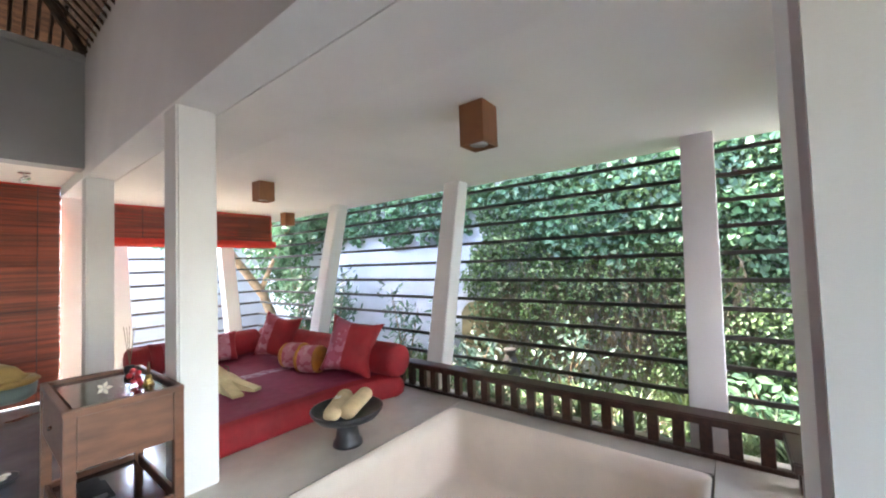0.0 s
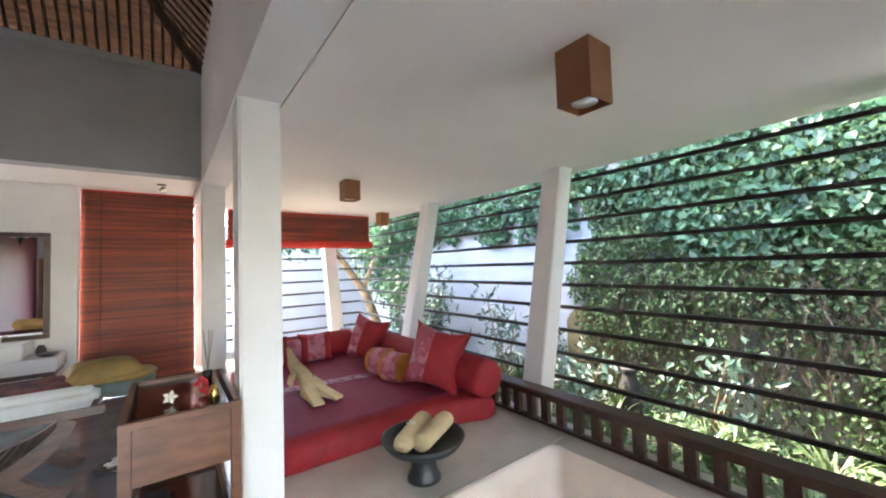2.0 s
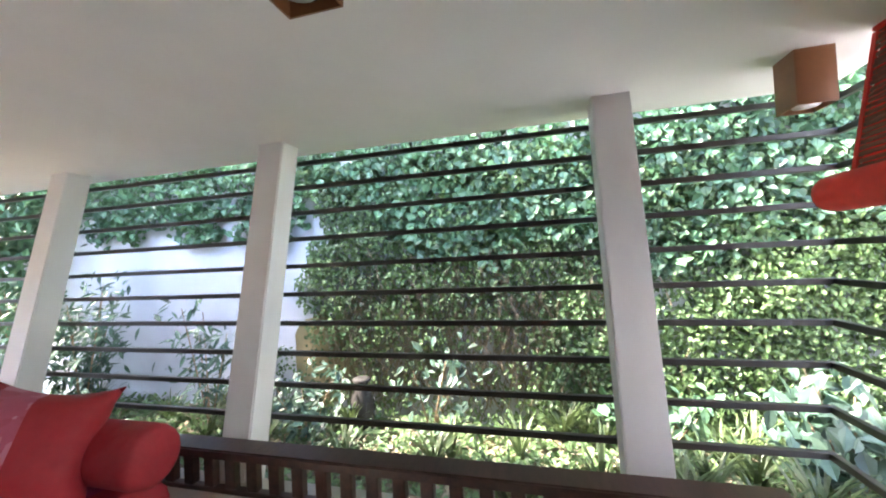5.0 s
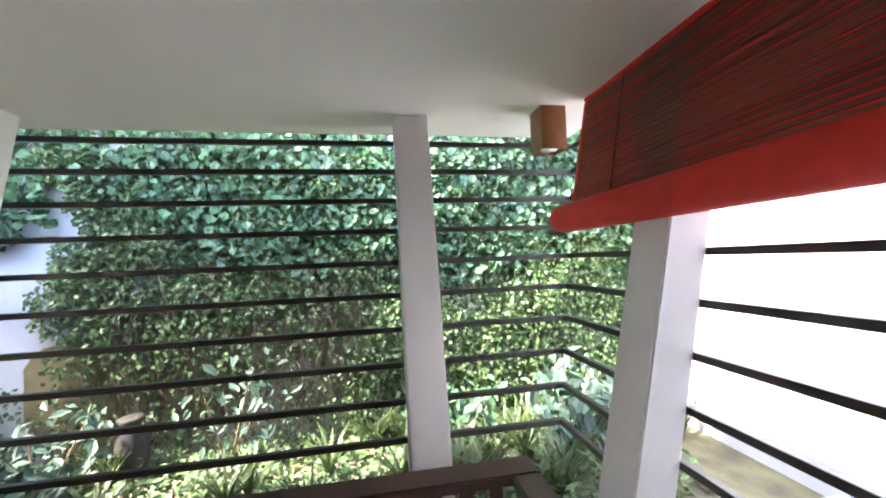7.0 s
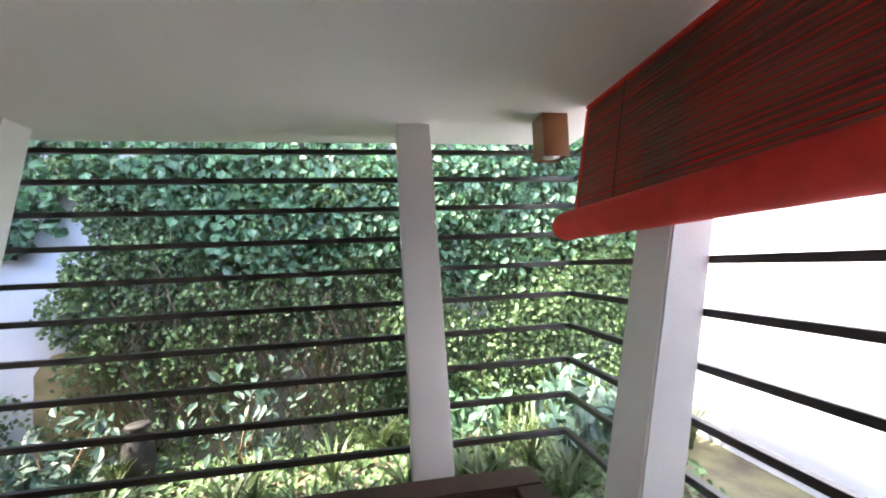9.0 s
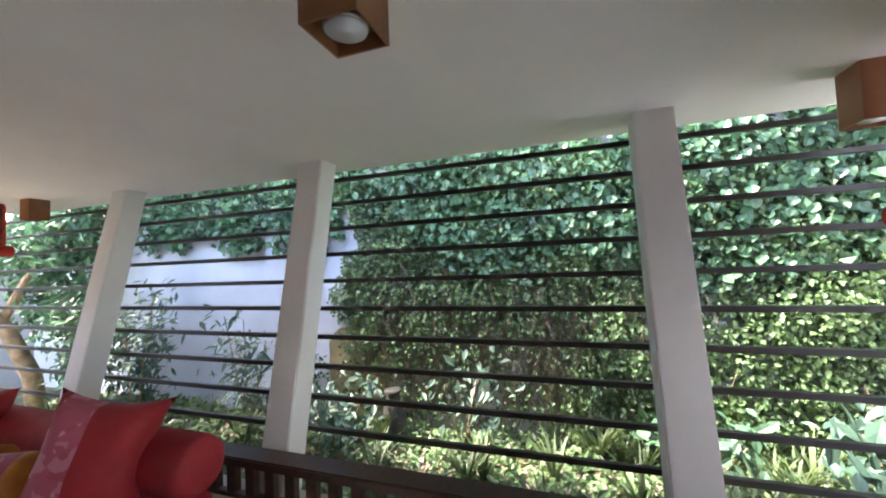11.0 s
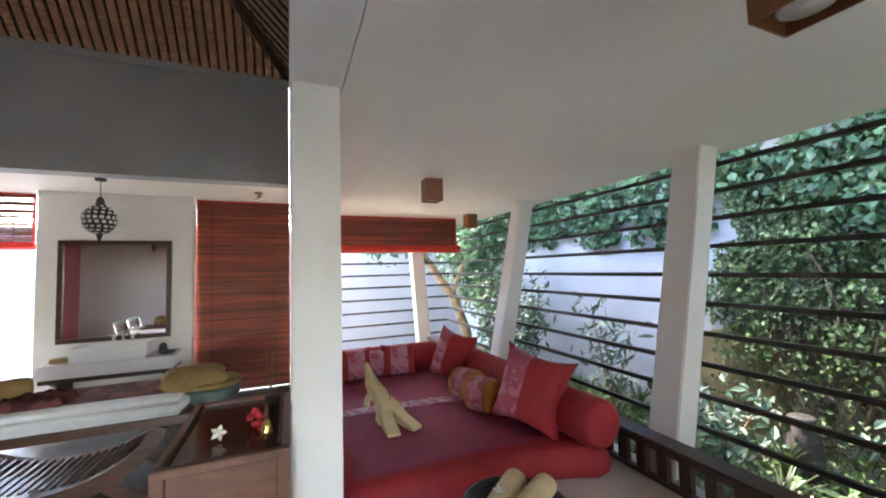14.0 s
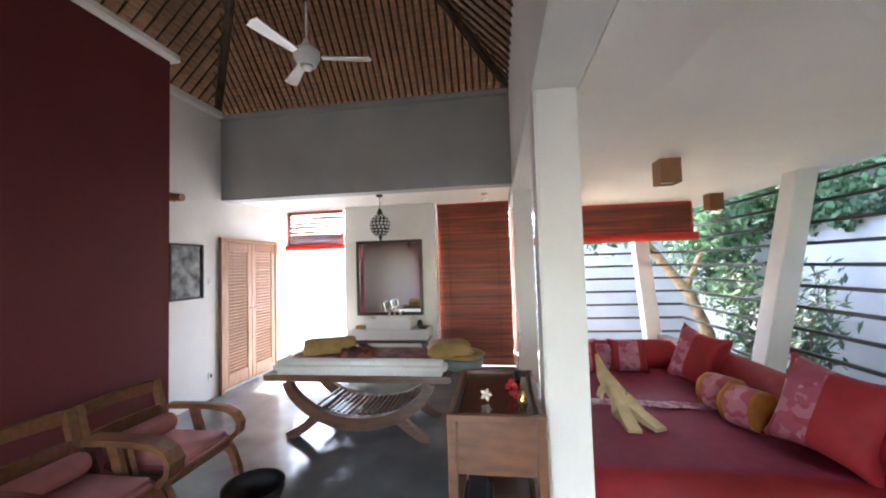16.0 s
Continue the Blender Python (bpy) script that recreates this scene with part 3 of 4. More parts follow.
tree = thing("tree", pose(5.2, 7.9, -0.36), "leaning grey-brown tree with a leafy green crown and unseen high boughs added for shade", "tree")
part("trunk", tube([(0, 0, 0), (-0.05, 0.05, 0.6), (-0.25, 0.2, 1.3), (-0.75, 0.4, 2.1), (-1.1, 0.5, 2.7)], 0.12, 10, 0.6), M_BARK, tree, smooth=True)
part("limb", tube([(-0.3, 0.22, 1.4), (-0.1, 0.1, 2.0), (0.2, 0.0, 2.7), (0.5, -0.2, 3.3)], 0.06, 8, 0.4), M_BARK, tree, smooth=True)
# unseen long limb, added to carry the shading clusters over the garden bed
part("limb", tube([(0.5, -0.2, 3.3), (0.5, -0.8, 3.9), (0.55, -1.6, 4.3), (0.6, -2.5, 4.5), (0.6, -3.6, 4.5), (0.55, -5.0, 4.4)], 0.05, 8, 0.4), M_BARK, tree, smooth=True)
part("limb", tube([(-0.75, 0.4, 2.1), (-1.3, 0.2, 2.4), (-1.9, 0.0, 2.5)], 0.05, 8, 0.4), M_BARK, tree, smooth=True)
# clusters above z 4 are unseen, added to keep sun off the garden wall
tp = []
for _ in range(9800):
    c = random.choice(((0.4, -0.2, 3.2, 0.6), (-1.1, 0.5, 3.0, 0.6), (-1.9, 0.0, 2.7, 0.35), (0.2, 0.6, 2.4, 0.5), (0.45, 0.3, 1.6, 0.45), (0.5, 0.0, 2.6, 0.5), (0.3, -0.9, 4.3, 0.7), (0.6, -1.8, 4.5, 0.7), (-0.4, -1.2, 4.8, 0.7), (0.2, -0.2, 4.6, 0.8), (0.7, -2.6, 4.4, 0.6), (0.6, -3.4, 4.5, 0.6), (0.6, -4.3, 4.4, 0.6), (0.5, -5.2, 4.4, 0.6)))
    tp.append((c[0] + random.gauss(0, c[3] * 0.6), c[1] + random.gauss(0, c[3] * 0.6), c[2] + random.gauss(0, c[3] * 0.6), random.uniform(0.6, 1.4)))
crown = leaf_cloud("crown", tp, M_IVY, "", "", 0.15, 0.07, 31, facing=(-0.4, -0.6, 0.6))
del crown["kind"]
crown.parent = tree
# turned urn shape standing in for a dark stump-like post
pot = tagged(part("garden_stump", lathe([(0.10, 0), (0.16, 0.05), (0.2, 0.3), (0.17, 0.5), (0.11, 0.62), (0.10, 0.66), (0.15, 0.72), (0.12, 0.74)], 18), M_STUMP, smooth=True), "dark stump-like post standing in the soil, shaped as an urn", "urn")
pot.matrix_world = pose(5.8, 2.5, -0.36) @ Matrix.Diagonal((0.7, 0.7, 0.8, 1))

gp2 = [(rng.uniform(4.5, 6.1), rng.uniform(-2.3, 8.0), -0.34 + 0.16 * rng.uniform() ** 2, rng.uniform(0.6, 1.4)) for _ in range(9000)]
leaf_cloud("ground_cover", gp2, M_IVY_SMALL, "low green ground cover with dry leaves in the garden bed", "ground cover", 0.08, 0.045, 41, facing=(-0.3, 0, 1), spread=0.5)
gp3 = [(rng.uniform(4.5, 6.1), rng.uniform(-2.3, 8.0), -0.34 + 0.05 * rng.uniform(), rng.uniform(0.6, 1.3)) for _ in range(2500)]
leaf_cloud("leaf_litter", gp3, M_DRY, "dry brown fallen leaves on the soil", "leaf litter", 0.09, 0.05, 42, facing=(0, 0, 1), spread=0.3)


def stain():
    """A thin ragged coat of ochre moss on the wall foot."""
    bm = bmesh.new()
    c = bm.verts.new((6.146, 3.15, 0.35))
    ring = []
    for k in range(28):
        a = 2 * math.pi * k / 28
        r = 1 + 0.35 * noise.noise((math.cos(a) * 2, math.sin(a) * 2, 7.0))
        ring.append(bm.verts.new((6.146, 3.15 + 0.45 * r * math.cos(a), 0.35 + 0.62 * r * math.sin(a))))
    for k in range(28):
        bm.faces.new((c, ring[k], ring[(k + 1) % 28]))
    return bm


setting("wall_stain", stain(), M_STAIN, "ochre moss stain on the white garden wall", "stain")

# ---- day bed ----
def on_bed(x, y):
    """The bed is drawn on a longer outline; this brings a place on it to its true depth."""
    return 1.88 + 0.96 * (x - 1.90), 2.69 + 0.86 * (y - 2.97)


bed = thing("day_bed", pose(0, 0, 0.22), "low magenta cotton day bed mattress with a red edge", "day bed")


def bed_outline(grow):
    o = [(1.90, 2.98), (2.6, 2.97), (3.05, 2.94), (3.4, 2.84), (3.58, 2.76), (3.66, 2.78), (3.69, 2.9), (3.69, 5.75), (1.90, 5.75)]
    cx, cy = 2.8, 4.3
    return [on_bed(cx + (x - cx) * (1 - grow / 0.9), cy + (y - cy) * (1 - grow / 1.4)) for x, y in o]


def bed_ring(levels):
    bm = bmesh.new()
    rings = [[bm.verts.new((x, y, z)) for x, y in bed_outline(g)] for g, z in levels]
    n = len(rings[0])
    for a, b in zip(rings, rings[1:]):
        for i in range(n):
            bm.faces.new((a[i], a[(i + 1) % n], b[(i + 1) % n], b[i]))
    bm.faces.new(rings[0][::-1])
    bm.faces.new(rings[-1])
    return bm


part("mattress", bed_ring([(0.02, 0.0), (0.0, 0.02), (-0.01, 0.08), (0.0, 0.14), (0.03, 0.185), (0.06, 0.2)]), M_RED, bed, "red cotton mattress", smooth=True)


def sheet():
    bm = bmesh.new()
    nx, ny = 40, 60
    g = {}
    for i in range(nx + 1):
        for j in range(ny + 1):
            x, y = 1.945 + 1.66 * i / nx, 3.06 + 2.64 * j / ny
            y2 = y - max(0.0, (x - 2.9)) ** 2 * 0.22 * max(0, 1 - j / ny)
            z = 0.207 + 0.007 * noise.noise((x * 2.2, y * 1.1, 0)) + 0.004 * noise.noise((x * 7, y * 2.5, 5))
            if i in (0, nx) or j in (0, ny):
                z -= 0.02
            g[i, j] = bm.verts.new((*on_bed(x, y2), z))
    for i in range(nx):
        for j in range(ny):
            bm.faces.new((g[i, j], g[i + 1, j], g[i + 1, j + 1], g[i, j + 1]))
    return bm


part("bed_sheet", sheet(), M_MAGENTA, bed, "magenta cotton bed sheet with soft creases", smooth=True)
rbm = bmesh.new()
prev = None
for k in range(41):
    x = 1.90 + 1.70 * k / 40
    yc = 4.27 - 0.12 * k / 40
    zz = 0.222 + 0.004 * math.sin(k * 0.9)
    cur = (rbm.verts.new((*on_bed(x, yc - 0.085), zz)), rbm.verts.new((*on_bed(x, yc + 0.085), zz)))
    if prev:
        rbm.faces.new((prev[0], cur[0], cur[1], prev[1]))
    prev = cur
runner = tagged(part("bed_runner", rbm, M_RUNNER), "narrow rose and grey brocade runner across the bed", "bed runner")
runner.matrix_world = pose(0, 0, 0.22)


def bolster(length, r, n=20):
    prof = [(0.001, 0), (r * 0.75, 0.005), (r * 0.95, 0.03), (r, 0.08), (r * 0.985, length * 0.5), (r, length - 0.08), (r * 0.95, length - 0.03), (r * 0.75, length - 0.005), (0.001, length)]
    return lathe(prof, n)


def bolster_thing(m, length, r, material, label, end=None):
    root = thing("bolster", m, label, "bolster", "bolsters on the day bed")
    part("cover", bolster(length, r), material, root, smooth=True)
    if end:
        for z, s in ((-0.008, 1), (length + 0.008, -1)):
            part("end_cap", lathe([(r * 0.2, z), (r * 0.8, z + s * 0.004), (r * 0.97, z + s * 0.03), (r * 0.99, z + s * 0.06)], 20), end, root, "round amber velvet end", smooth=True)
    return root


bolster_thing(pose(3.45, 2.43, 0.585, -90), 2.60, 0.16, M_RED, "long red cotton bolster along the balustrade")
bolster_thing(pose(1.90, 4.93, 0.575, 0, 90, 0), 1.38, 0.155, M_RED, "long red cotton bolster at the far edge of the bed")
bolster_thing(pose(3.16, 3.58, 0.562, -90, 0, 28), 0.27, 0.135, M_BROCADE, "short brocade bolster with an amber end", M_AMBER)
bolster_thing(pose(3.14, 3.25, 0.567, -90, 0, 26), 0.27, 0.14, M_BROCADE, "short brocade bolster with an amber end beside the large cushion", M_AMBER)


def cushion(m, w, h, t, label, seed, panel, sag=0.06):
    root = thing("cushion", m, label, "cushion", "cushions on the day bed")
    part("cover", pillow(w, h, t, 16, sag, seed), M_RED, root, smooth=True)
    bm = pillow(w, h, t * 1.03, 16, sag, seed)
    drop = [f for f in bm.faces if f.calc_center_median().y > -0.01 or not panel[0] * w / 2 < f.calc_center_median().x < panel[1] * w / 2]
    bmesh.ops.delete(bm, geom=drop, context="FACES")
    bmesh.ops.translate(bm, verts=bm.verts[:], vec=(0, -0.003, 0))
    part("brocade_panel", bm, M_BROCADE, root, "rose brocade panel", smooth=True)
    return root


cushion(pose(3.15, 2.92, 0.435, -15, 13, -54), 0.54, 0.58, 0.34, "large red cushion with a rose brocade band", 3, (-0.72, -0.08), 0.2)
cushion(pose(3.12, 4.28, 0.432, -15, 13, -56), 0.46, 0.55, 0.28, "tall red cushion with a rose brocade band", 4, (-0.72, -0.08), 0.2)
cushion(pose(2.26, 4.70, 0.42, -16, 0, 10), 0.40, 0.36, 0.15, "square red cushion with a woven panel", 5, (-0.5, 0.5), 0.12)
cushion(pose(2.74, 4.72, 0.42, -16, 0, -6), 0.40, 0.36, 0.15, "square red cushion with a woven panel in the corner", 6, (-0.5, 0.5), 0.12)
cushion(pose(2.50, 4.79, 0.42, -10, 0, 0), 0.34, 0.30, 0.12, "small brocade cushion behind the red ones", 7, (-0.95, 0.95), 0.1)


def towel_figure():
    bm = bmesh.new()
    n = 22
    spine = [((0.0, -0.02, 0.02), 0.15), ((0.0, 0.06, 0.07), 0.13), ((0.01, 0.16, 0.12), 0.095), ((0.0, 0.26, 0.17), 0.10), ((-0.01, 0.34, 0.22), 0.075), ((0.0, 0.42, 0.28), 0.045), ((0.0, 0.47, 0.33), 0.022)]
    rings = []
    for k, (p, r) in enumerate(spine):
        ring = []
        for i in range(n):
            a = 2 * math.pi * i / n
            rr = r * (1 + 0.22 * math.sin(3 * a + k * 0.8) + 0.12 * math.sin(7 * a - k))
            ring.append(bm.verts.new((p[0] + rr * math.cos(a), p[1] + 0.3 * rr * math.sin(a), p[2] + 0.55 * rr * math.sin(a))))
        rings.append(ring)
    for a, b in zip(rings, rings[1:]):
        for i in range(n):
            bm.faces.new((a[i], a[(i + 1) % n], b[(i + 1) % n], b[i]))
    bm.faces.new(rings[0][::-1])
    bm.faces.new(rings[-1])
    return bm


tf = thing("folded_towel", pose(2.32, 3.45, 0.432, 0, 0, 12) @ Matrix.Diagonal((0.72, 1, 1.1, 1)), "beige towel folded into a figure on the bed", "towel")
part("body", towel_figure(), M_TOWEL, tf, smooth=True)
for s, nm in ((-1, "leg"), (1, "leg")):
    part(nm, strip([(s * 0.03, 0.1, 0.07), (s * 0.06, 0.0, 0.06), (s * 0.10, -0.12, 0.035), (s * 0.13, -0.24, 0.02)], (1, 0.2 * s, 0), 0.12, [0.06, 0.06, 0.045, 0.02]), M_TOWEL, tf)
part("arm", strip([(-0.02, 0.27, 0.17), (-0.12, 0.24, 0.13), (-0.17, 0.20, 0.09)], (0, 1, 0), 0.07, 0.03), M_TOWEL, tf)
part("sprig", tube([(0.0, 0.02, 0.16), (0.03, 0.05, 0.19), (0.02, 0.1, 0.2)], 0.006, 6, 0.5), M_IVY, tf, "small green sprig")

# ---- tray stand with towels ----
stand = thing("pedestal_tray", pose(2.59, 2.15, 0.22) @ Matrix.Diagonal((0.86, 0.86, 0.80, 1)), "black stoneware pedestal tray on the deck", "pedestal tray")
part("pedestal", lathe([(0.125, 0), (0.12, 0.03), (0.10, 0.06), (0.085, 0.16), (0.095, 0.22), (0.15, 0.245)], 28), M_STONE, stand, smooth=True)
part("tray", lathe([(0.12, 0.235), (0.26, 0.255), (0.295, 0.30), (0.305, 0.325), (0.285, 0.33), (0.265, 0.29), (0.10, 0.275)], 36), M_STONE, stand, smooth=True)


def towel_roll(length, r):
    bm = bmesh.new()
    n, turns = 26, 1.0
    ends = []
    for xx in (-length / 2, -length / 2 + 0.02, 0, length / 2 - 0.02, length / 2):
        k = 0.93 if abs(xx) == length / 2 else 1.0
        ends.append([bm.verts.new((xx, k * r * (1 + 0.10 * i / n) * math.cos(2 * math.pi * i / n), r + k * 0.85 * r * (1 + 0.10 * i / n) * math.sin(2 * math.pi * i / n))) for i in range(n)])
    for a, b in zip(ends, ends[1:]):
        for i in range(n):
            bm.faces.new((a[i], a[(i + 1) % n], b[(i + 1) % n], b[i]))
    bm.faces.new(ends[0][::-1])
    bm.faces.new(ends[-1])
    return bm


for dx, dy, a in ((-0.055, 0.035, 38), (0.055, -0.055, 30)):
    tr = tagged(part("rolled_towel", towel_roll(0.38, 0.058), M_TOWEL, smooth=True), "rolled beige terry towel on the black tray", "towel", "rolled towels")
    tr.matrix_world = pose(2.59 + dx * 0.9, 2.15 + dy * 0.9, 0.455, 0, 0, a)


def frangipani(m, label="white frangipani blossom"):
    bm = bmesh.new()
    for k in range(5):
        a = 2 * math.pi * k / 5
        d, s = Vector((math.cos(a), math.sin(a), 0)), Vector((-math.sin(a), math.cos(a), 0))
        v = [bm.verts.new(p) for p in (Vector((0, 0, 0.004)), d * 0.018 + s * 0.011 + Vector((0, 0, 0.012)), d * 0.036 + Vector((0, 0, 0.02)), d * 0.018 - s * 0.011 + Vector((0, 0, 0.01)))]
        bm.faces.new(v)
    ob = tagged(part("blossom", bm, M_PETAL), label, "flower", "blossoms")
    ob.matrix_world = m
    return ob


frangipani(pose(2.50, 2.14, 0.568), "white frangipani blossom on the towels")

# ---- wooden trolley ----
tro = thing("wooden_trolley", pose(1.362, 2.66, 0) @ Matrix.Diagonal((0.90, 1.0, 1.104, 1)), "brown wooden trolley with a tray top, beside the column", "trolley")
for sx in (-1, 1):
    for sy in (-1, 1):
        part("leg", box(sx * 0.235 - 0.025, sx * 0.235 + 0.025, sy * 0.37 - 0.025, sy * 0.37 + 0.025, 0.0, 0.80, 0.004), M_TEAK, tro)
part("front_panel", box(-0.208, 0.208, -0.386, -0.366, 0.56, 0.785, 0.003), M_TEAK, tro)
part("back_panel", box(-0.208, 0.208, 0.366, 0.386, 0.56, 0.785, 0.003), M_TEAK, tro)
for sx in (-1, 1):
    dr = part("drawer", box(sx * 0.24 - 0.012, sx * 0.24 + 0.012, -0.343, 0.343, 0.56, 0.785, 0.003), M_TEAK, tro)
    part("knob", lathe([(0.006, 0), (0.012, 0.012), (0.010, 0.02)], 12), M_CHROME, dr, "small pale knob").matrix_local = pose(sx * 0.25, 0, 0.67, 0, sx * 90, 0)
part("tray_bottom", box(-0.208, 0.208, -0.364, 0.364, 0.785, 0.797), mat("polished_brown_top", (0.07, 0.03, 0.02), 0.12, vary=0.2, scale=5, bump=0.02), tro, "polished dark tray bottom")
for x0, x1, y0, y1 in ((-0.262, 0.262, -0.396, -0.362), (-0.262, 0.262, 0.362, 0.396), (-0.262, -0.228, -0.361, 0.361), (0.228, 0.262, -0.361, 0.361)):
    part("rim", box(x0, x1, y0, y1, 0.787, 0.815, 0.004), M_TEAK, tro)
for z in (0.25, 0.04):
    part("shelf", box(-0.209, 0.209, -0.36, 0.36, z, z + 0.02), mat("polished_shelf", (0.045, 0.022, 0.018), 0.12, vary=0.2, scale=5, bump=0.02), tro, "polished dark shelf")
    for sy in (-1, 1):
        part("rail", box(-0.209, 0.209, sy * 0.372 - 0.010, sy * 0.372 + 0.010, z - 0.01, z + 0.05, 0.003), M_TEAK, tro)
    for sx in (-1, 1):
        part("rail", box(sx * 0.235 - 0.010, sx * 0.235 + 0.010, -0.344, 0.344, z - 0.01, z + 0.05, 0.003), M_TEAK, tro)
sb = tagged(part("dark_basket", box(-0.13, 0.02, -0.2, 0.1, 0, 0.14, 0.03, 3), M_BLACK), "small black basket on the trolley shelf", "basket")
sb.matrix_world = pose(1.31, 2.53, 0.299)
ft = tagged(part("folded_towel", box(-0.15, 0.15, -0.22, 0.22, 0, 0.09, 0.03, 3), M_TOWEL, smooth=True), "beige towel folded on the low trolley shelf", "towel")
ft.matrix_world = pose(1.362, 2.58, 0.067)
frangipani(pose(1.31, 2.52, 0.915, 80), "white frangipani blossom standing on the trolley")
bell = thing("brass_bell", pose(1.50, 2.51, 0.881), "small brass hand bell with a wooden grip", "bell")
part("cup", lathe([(0.028, 0), (0.026, 0.012), (0.020, 0.03), (0.016, 0.05), (0.008, 0.06)], 18), M_BRASS, bell, smooth=True)
part("grip", lathe([(0.006, 0.058), (0.009, 0.09), (0.006, 0.12), (0.004, 0.13)], 12), M_TEAK, bell, "turned wooden grip", smooth=True)
fl = thing("red_flowers", pose(1.455, 2.57, 0.881), "bunch of red blossoms beside the bell", "flower")
for k in range(7):
    part("petal", lathe([(0.004, 0), (0.018, 0.012), (0.012, 0.026), (0.002, 0.03)], 8), M_REDFLOWER, fl).matrix_world = pose(1.455 + 0.02 * math.cos(k * 2.4), 2.57 + 0.02 * math.sin(k * 2.4), 0.881 + 0.012 * k, 40 * math.cos(k), 40 * math.sin(k), 0)
inc = thing("incense_holder", pose(1.50, 2.90, 0.881), "dark incense pot with thin sticks", "incense holder")
part("pot", lathe([(0.02, 0), (0.03, 0.02), (0.028, 0.05), (0.022, 0.055)], 16), M_BLACK, inc, smooth=True)
for k in range(5):
    part("stick", tube([(0, 0, 0.05), (0.012 * math.cos(k * 1.3), 0.02 * math.sin(k * 1.3), 0.15), (0.03 * math.cos(k * 1.3), 0.045 * math.sin(k * 1.3), 0.30)], 0.0016, 5), M_DRY, inc)


# ---- box lamps under the veranda ceiling ----
def box_lamp(x, y, zt, zb):
    root = thing("ceiling_box_lamp", pose(x, y, 0), "square copper-brown box downlight on the ceiling", "ceiling lamp", "box lamps on the veranda ceiling")
    h, w = 0.083, 0.006
    bm = box(-h, h, -h, h, zb, zt)
    bm.faces.ensure_lookup_table()
    bmesh.ops.delete(bm, geom=[f for f in bm.faces if f.calc_center_median().z < zb + 0.001], context="FACES")
    bmesh.ops.solidify(bm, geom=bm.faces[:], thickness=w)
    part("housing", bm, M_LAMPBOX, root)
    part("baffle", box(-h + w, h - w, -h + w, h - w, zb + 0.05, zb + 0.06), M_BLACK, root, "black inner plate")
    part("bulb", lathe([(0.055, zb + 0.012), (0.05, zb + 0.02), (0.03, zb + 0.05)], 20), M_BULB, root, "round glass spot bulb", smooth=True)
    part("bulb_ring", lathe([(0.056, zb + 0.02), (0.060, zb + 0.015), (0.062, zb + 0.03)], 20), M_CHROME, root, smooth=True)
    return root


box_lamp(2.77, 1.045, 2.476, 2.218)
box_lamp(2.87, 3.90, 2.475, 2.262)
box_lamp(4.25, 5.83, 2.466, 2.247)
box_lamp(4.205, -0.835, 2.467, 2.192)


# ---- bamboo blinds ----
def slats(w, z0, z1, pitch, seed, th=0.006, fill=0.97):
    r = random.Random(seed)
    verts, faces = [], []
    z = z0
    while z < z1:
        h = pitch * min(fill, r.uniform(0.7, 1.1))
        dy, tilt = r.uniform(-0.003, 0.003), r.uniform(-0.003, 0.003)
        b = len(verts)
        for x, t in ((-w / 2 + r.uniform(-0.004, 0.004), -tilt), (w / 2 + r.uniform(-0.004, 0.004), tilt)):
            verts += [(x, dy - th / 2, z + t), (x, dy + th / 2, z + t), (x, dy + th / 2, z + h + t), (x, dy - th / 2, z + h + t)]
        faces += [(b, b + 1, b + 2, b + 3), (b + 7, b + 6, b + 5, b + 4), (b, b + 4, b + 5, b + 1), (b + 1, b + 5, b + 6, b + 2), (b + 2, b + 6, b + 7, b + 3), (b + 3, b + 7, b + 4, b)]
        z += pitch
    me = bpy.data.meshes.new("slats")
    me.from_pydata(verts, [], faces)
    bm = bmesh.new()
    bm.from_mesh(me)
    bpy.data.meshes.remove(me)
    return bm


def blind(m, w, drop, pitch, label, tube_r=0.0, panels=(), slat_mat=None, over=0.1, backing=None, fill=0.97):
    """A bamboo blind that hangs down from the origin."""
    root = thing("bamboo_blind", m, label, "blind", "bamboo blinds")
    part("slats", slats(w, -drop, -0.02, pitch, len(label), 0.006, fill), slat_mat or M_BLIND, root)
    part("head_rail", box(-w / 2, w / 2, -0.02, 0.02, -0.02, 0.0, 0.003), M_BLIND_RED, root, "red cloth head band")
    for x0, x1 in panels:
        part("cloth_backing", box(x0, x1, 0.004, 0.007, -drop, -0.03), M_BLIND_DARK, root, "dark woven backing strip")
    if backing:
        part("red_backing", box(-w / 2 + 0.013, w / 2 - 0.013, 0.010, 0.012, -drop, -0.022), backing, root, "thin translucent red backing cloth")
    for s in (-1, 1) if drop < 2 else ():
        part("edge_band", box(s * w / 2 - 0.012, s * w / 2 + 0.012, -0.008, 0.008, -drop, -0.021), M_BLIND_RED, root, "red cloth edge band")
    for x in (-w * 0.33, w * 0.33):
        part("cord", tube([(x, -0.014, -0.01), (x, -0.016, -drop * 0.5), (x, -0.014, -drop)], 0.0035, 5), M_BLACK, root)
    if tube_r:
        tb = part("rolled_hem", lathe([(tube_r * 0.5, 0), (tube_r * 0.95, 0.01), (tube_r, 0.04), (tube_r, w + over - 0.04), (tube_r * 0.95, w + over - 0.01), (tube_r * 0.5, w + over)], 18), M_BLIND_RED, root, "rolled-up red cloth hem", smooth=True)
        tb.matrix_local = pose(-w / 2 - over / 2, -0.03, -drop - tube_r * 0.6, 0, 90, 0)
    return root


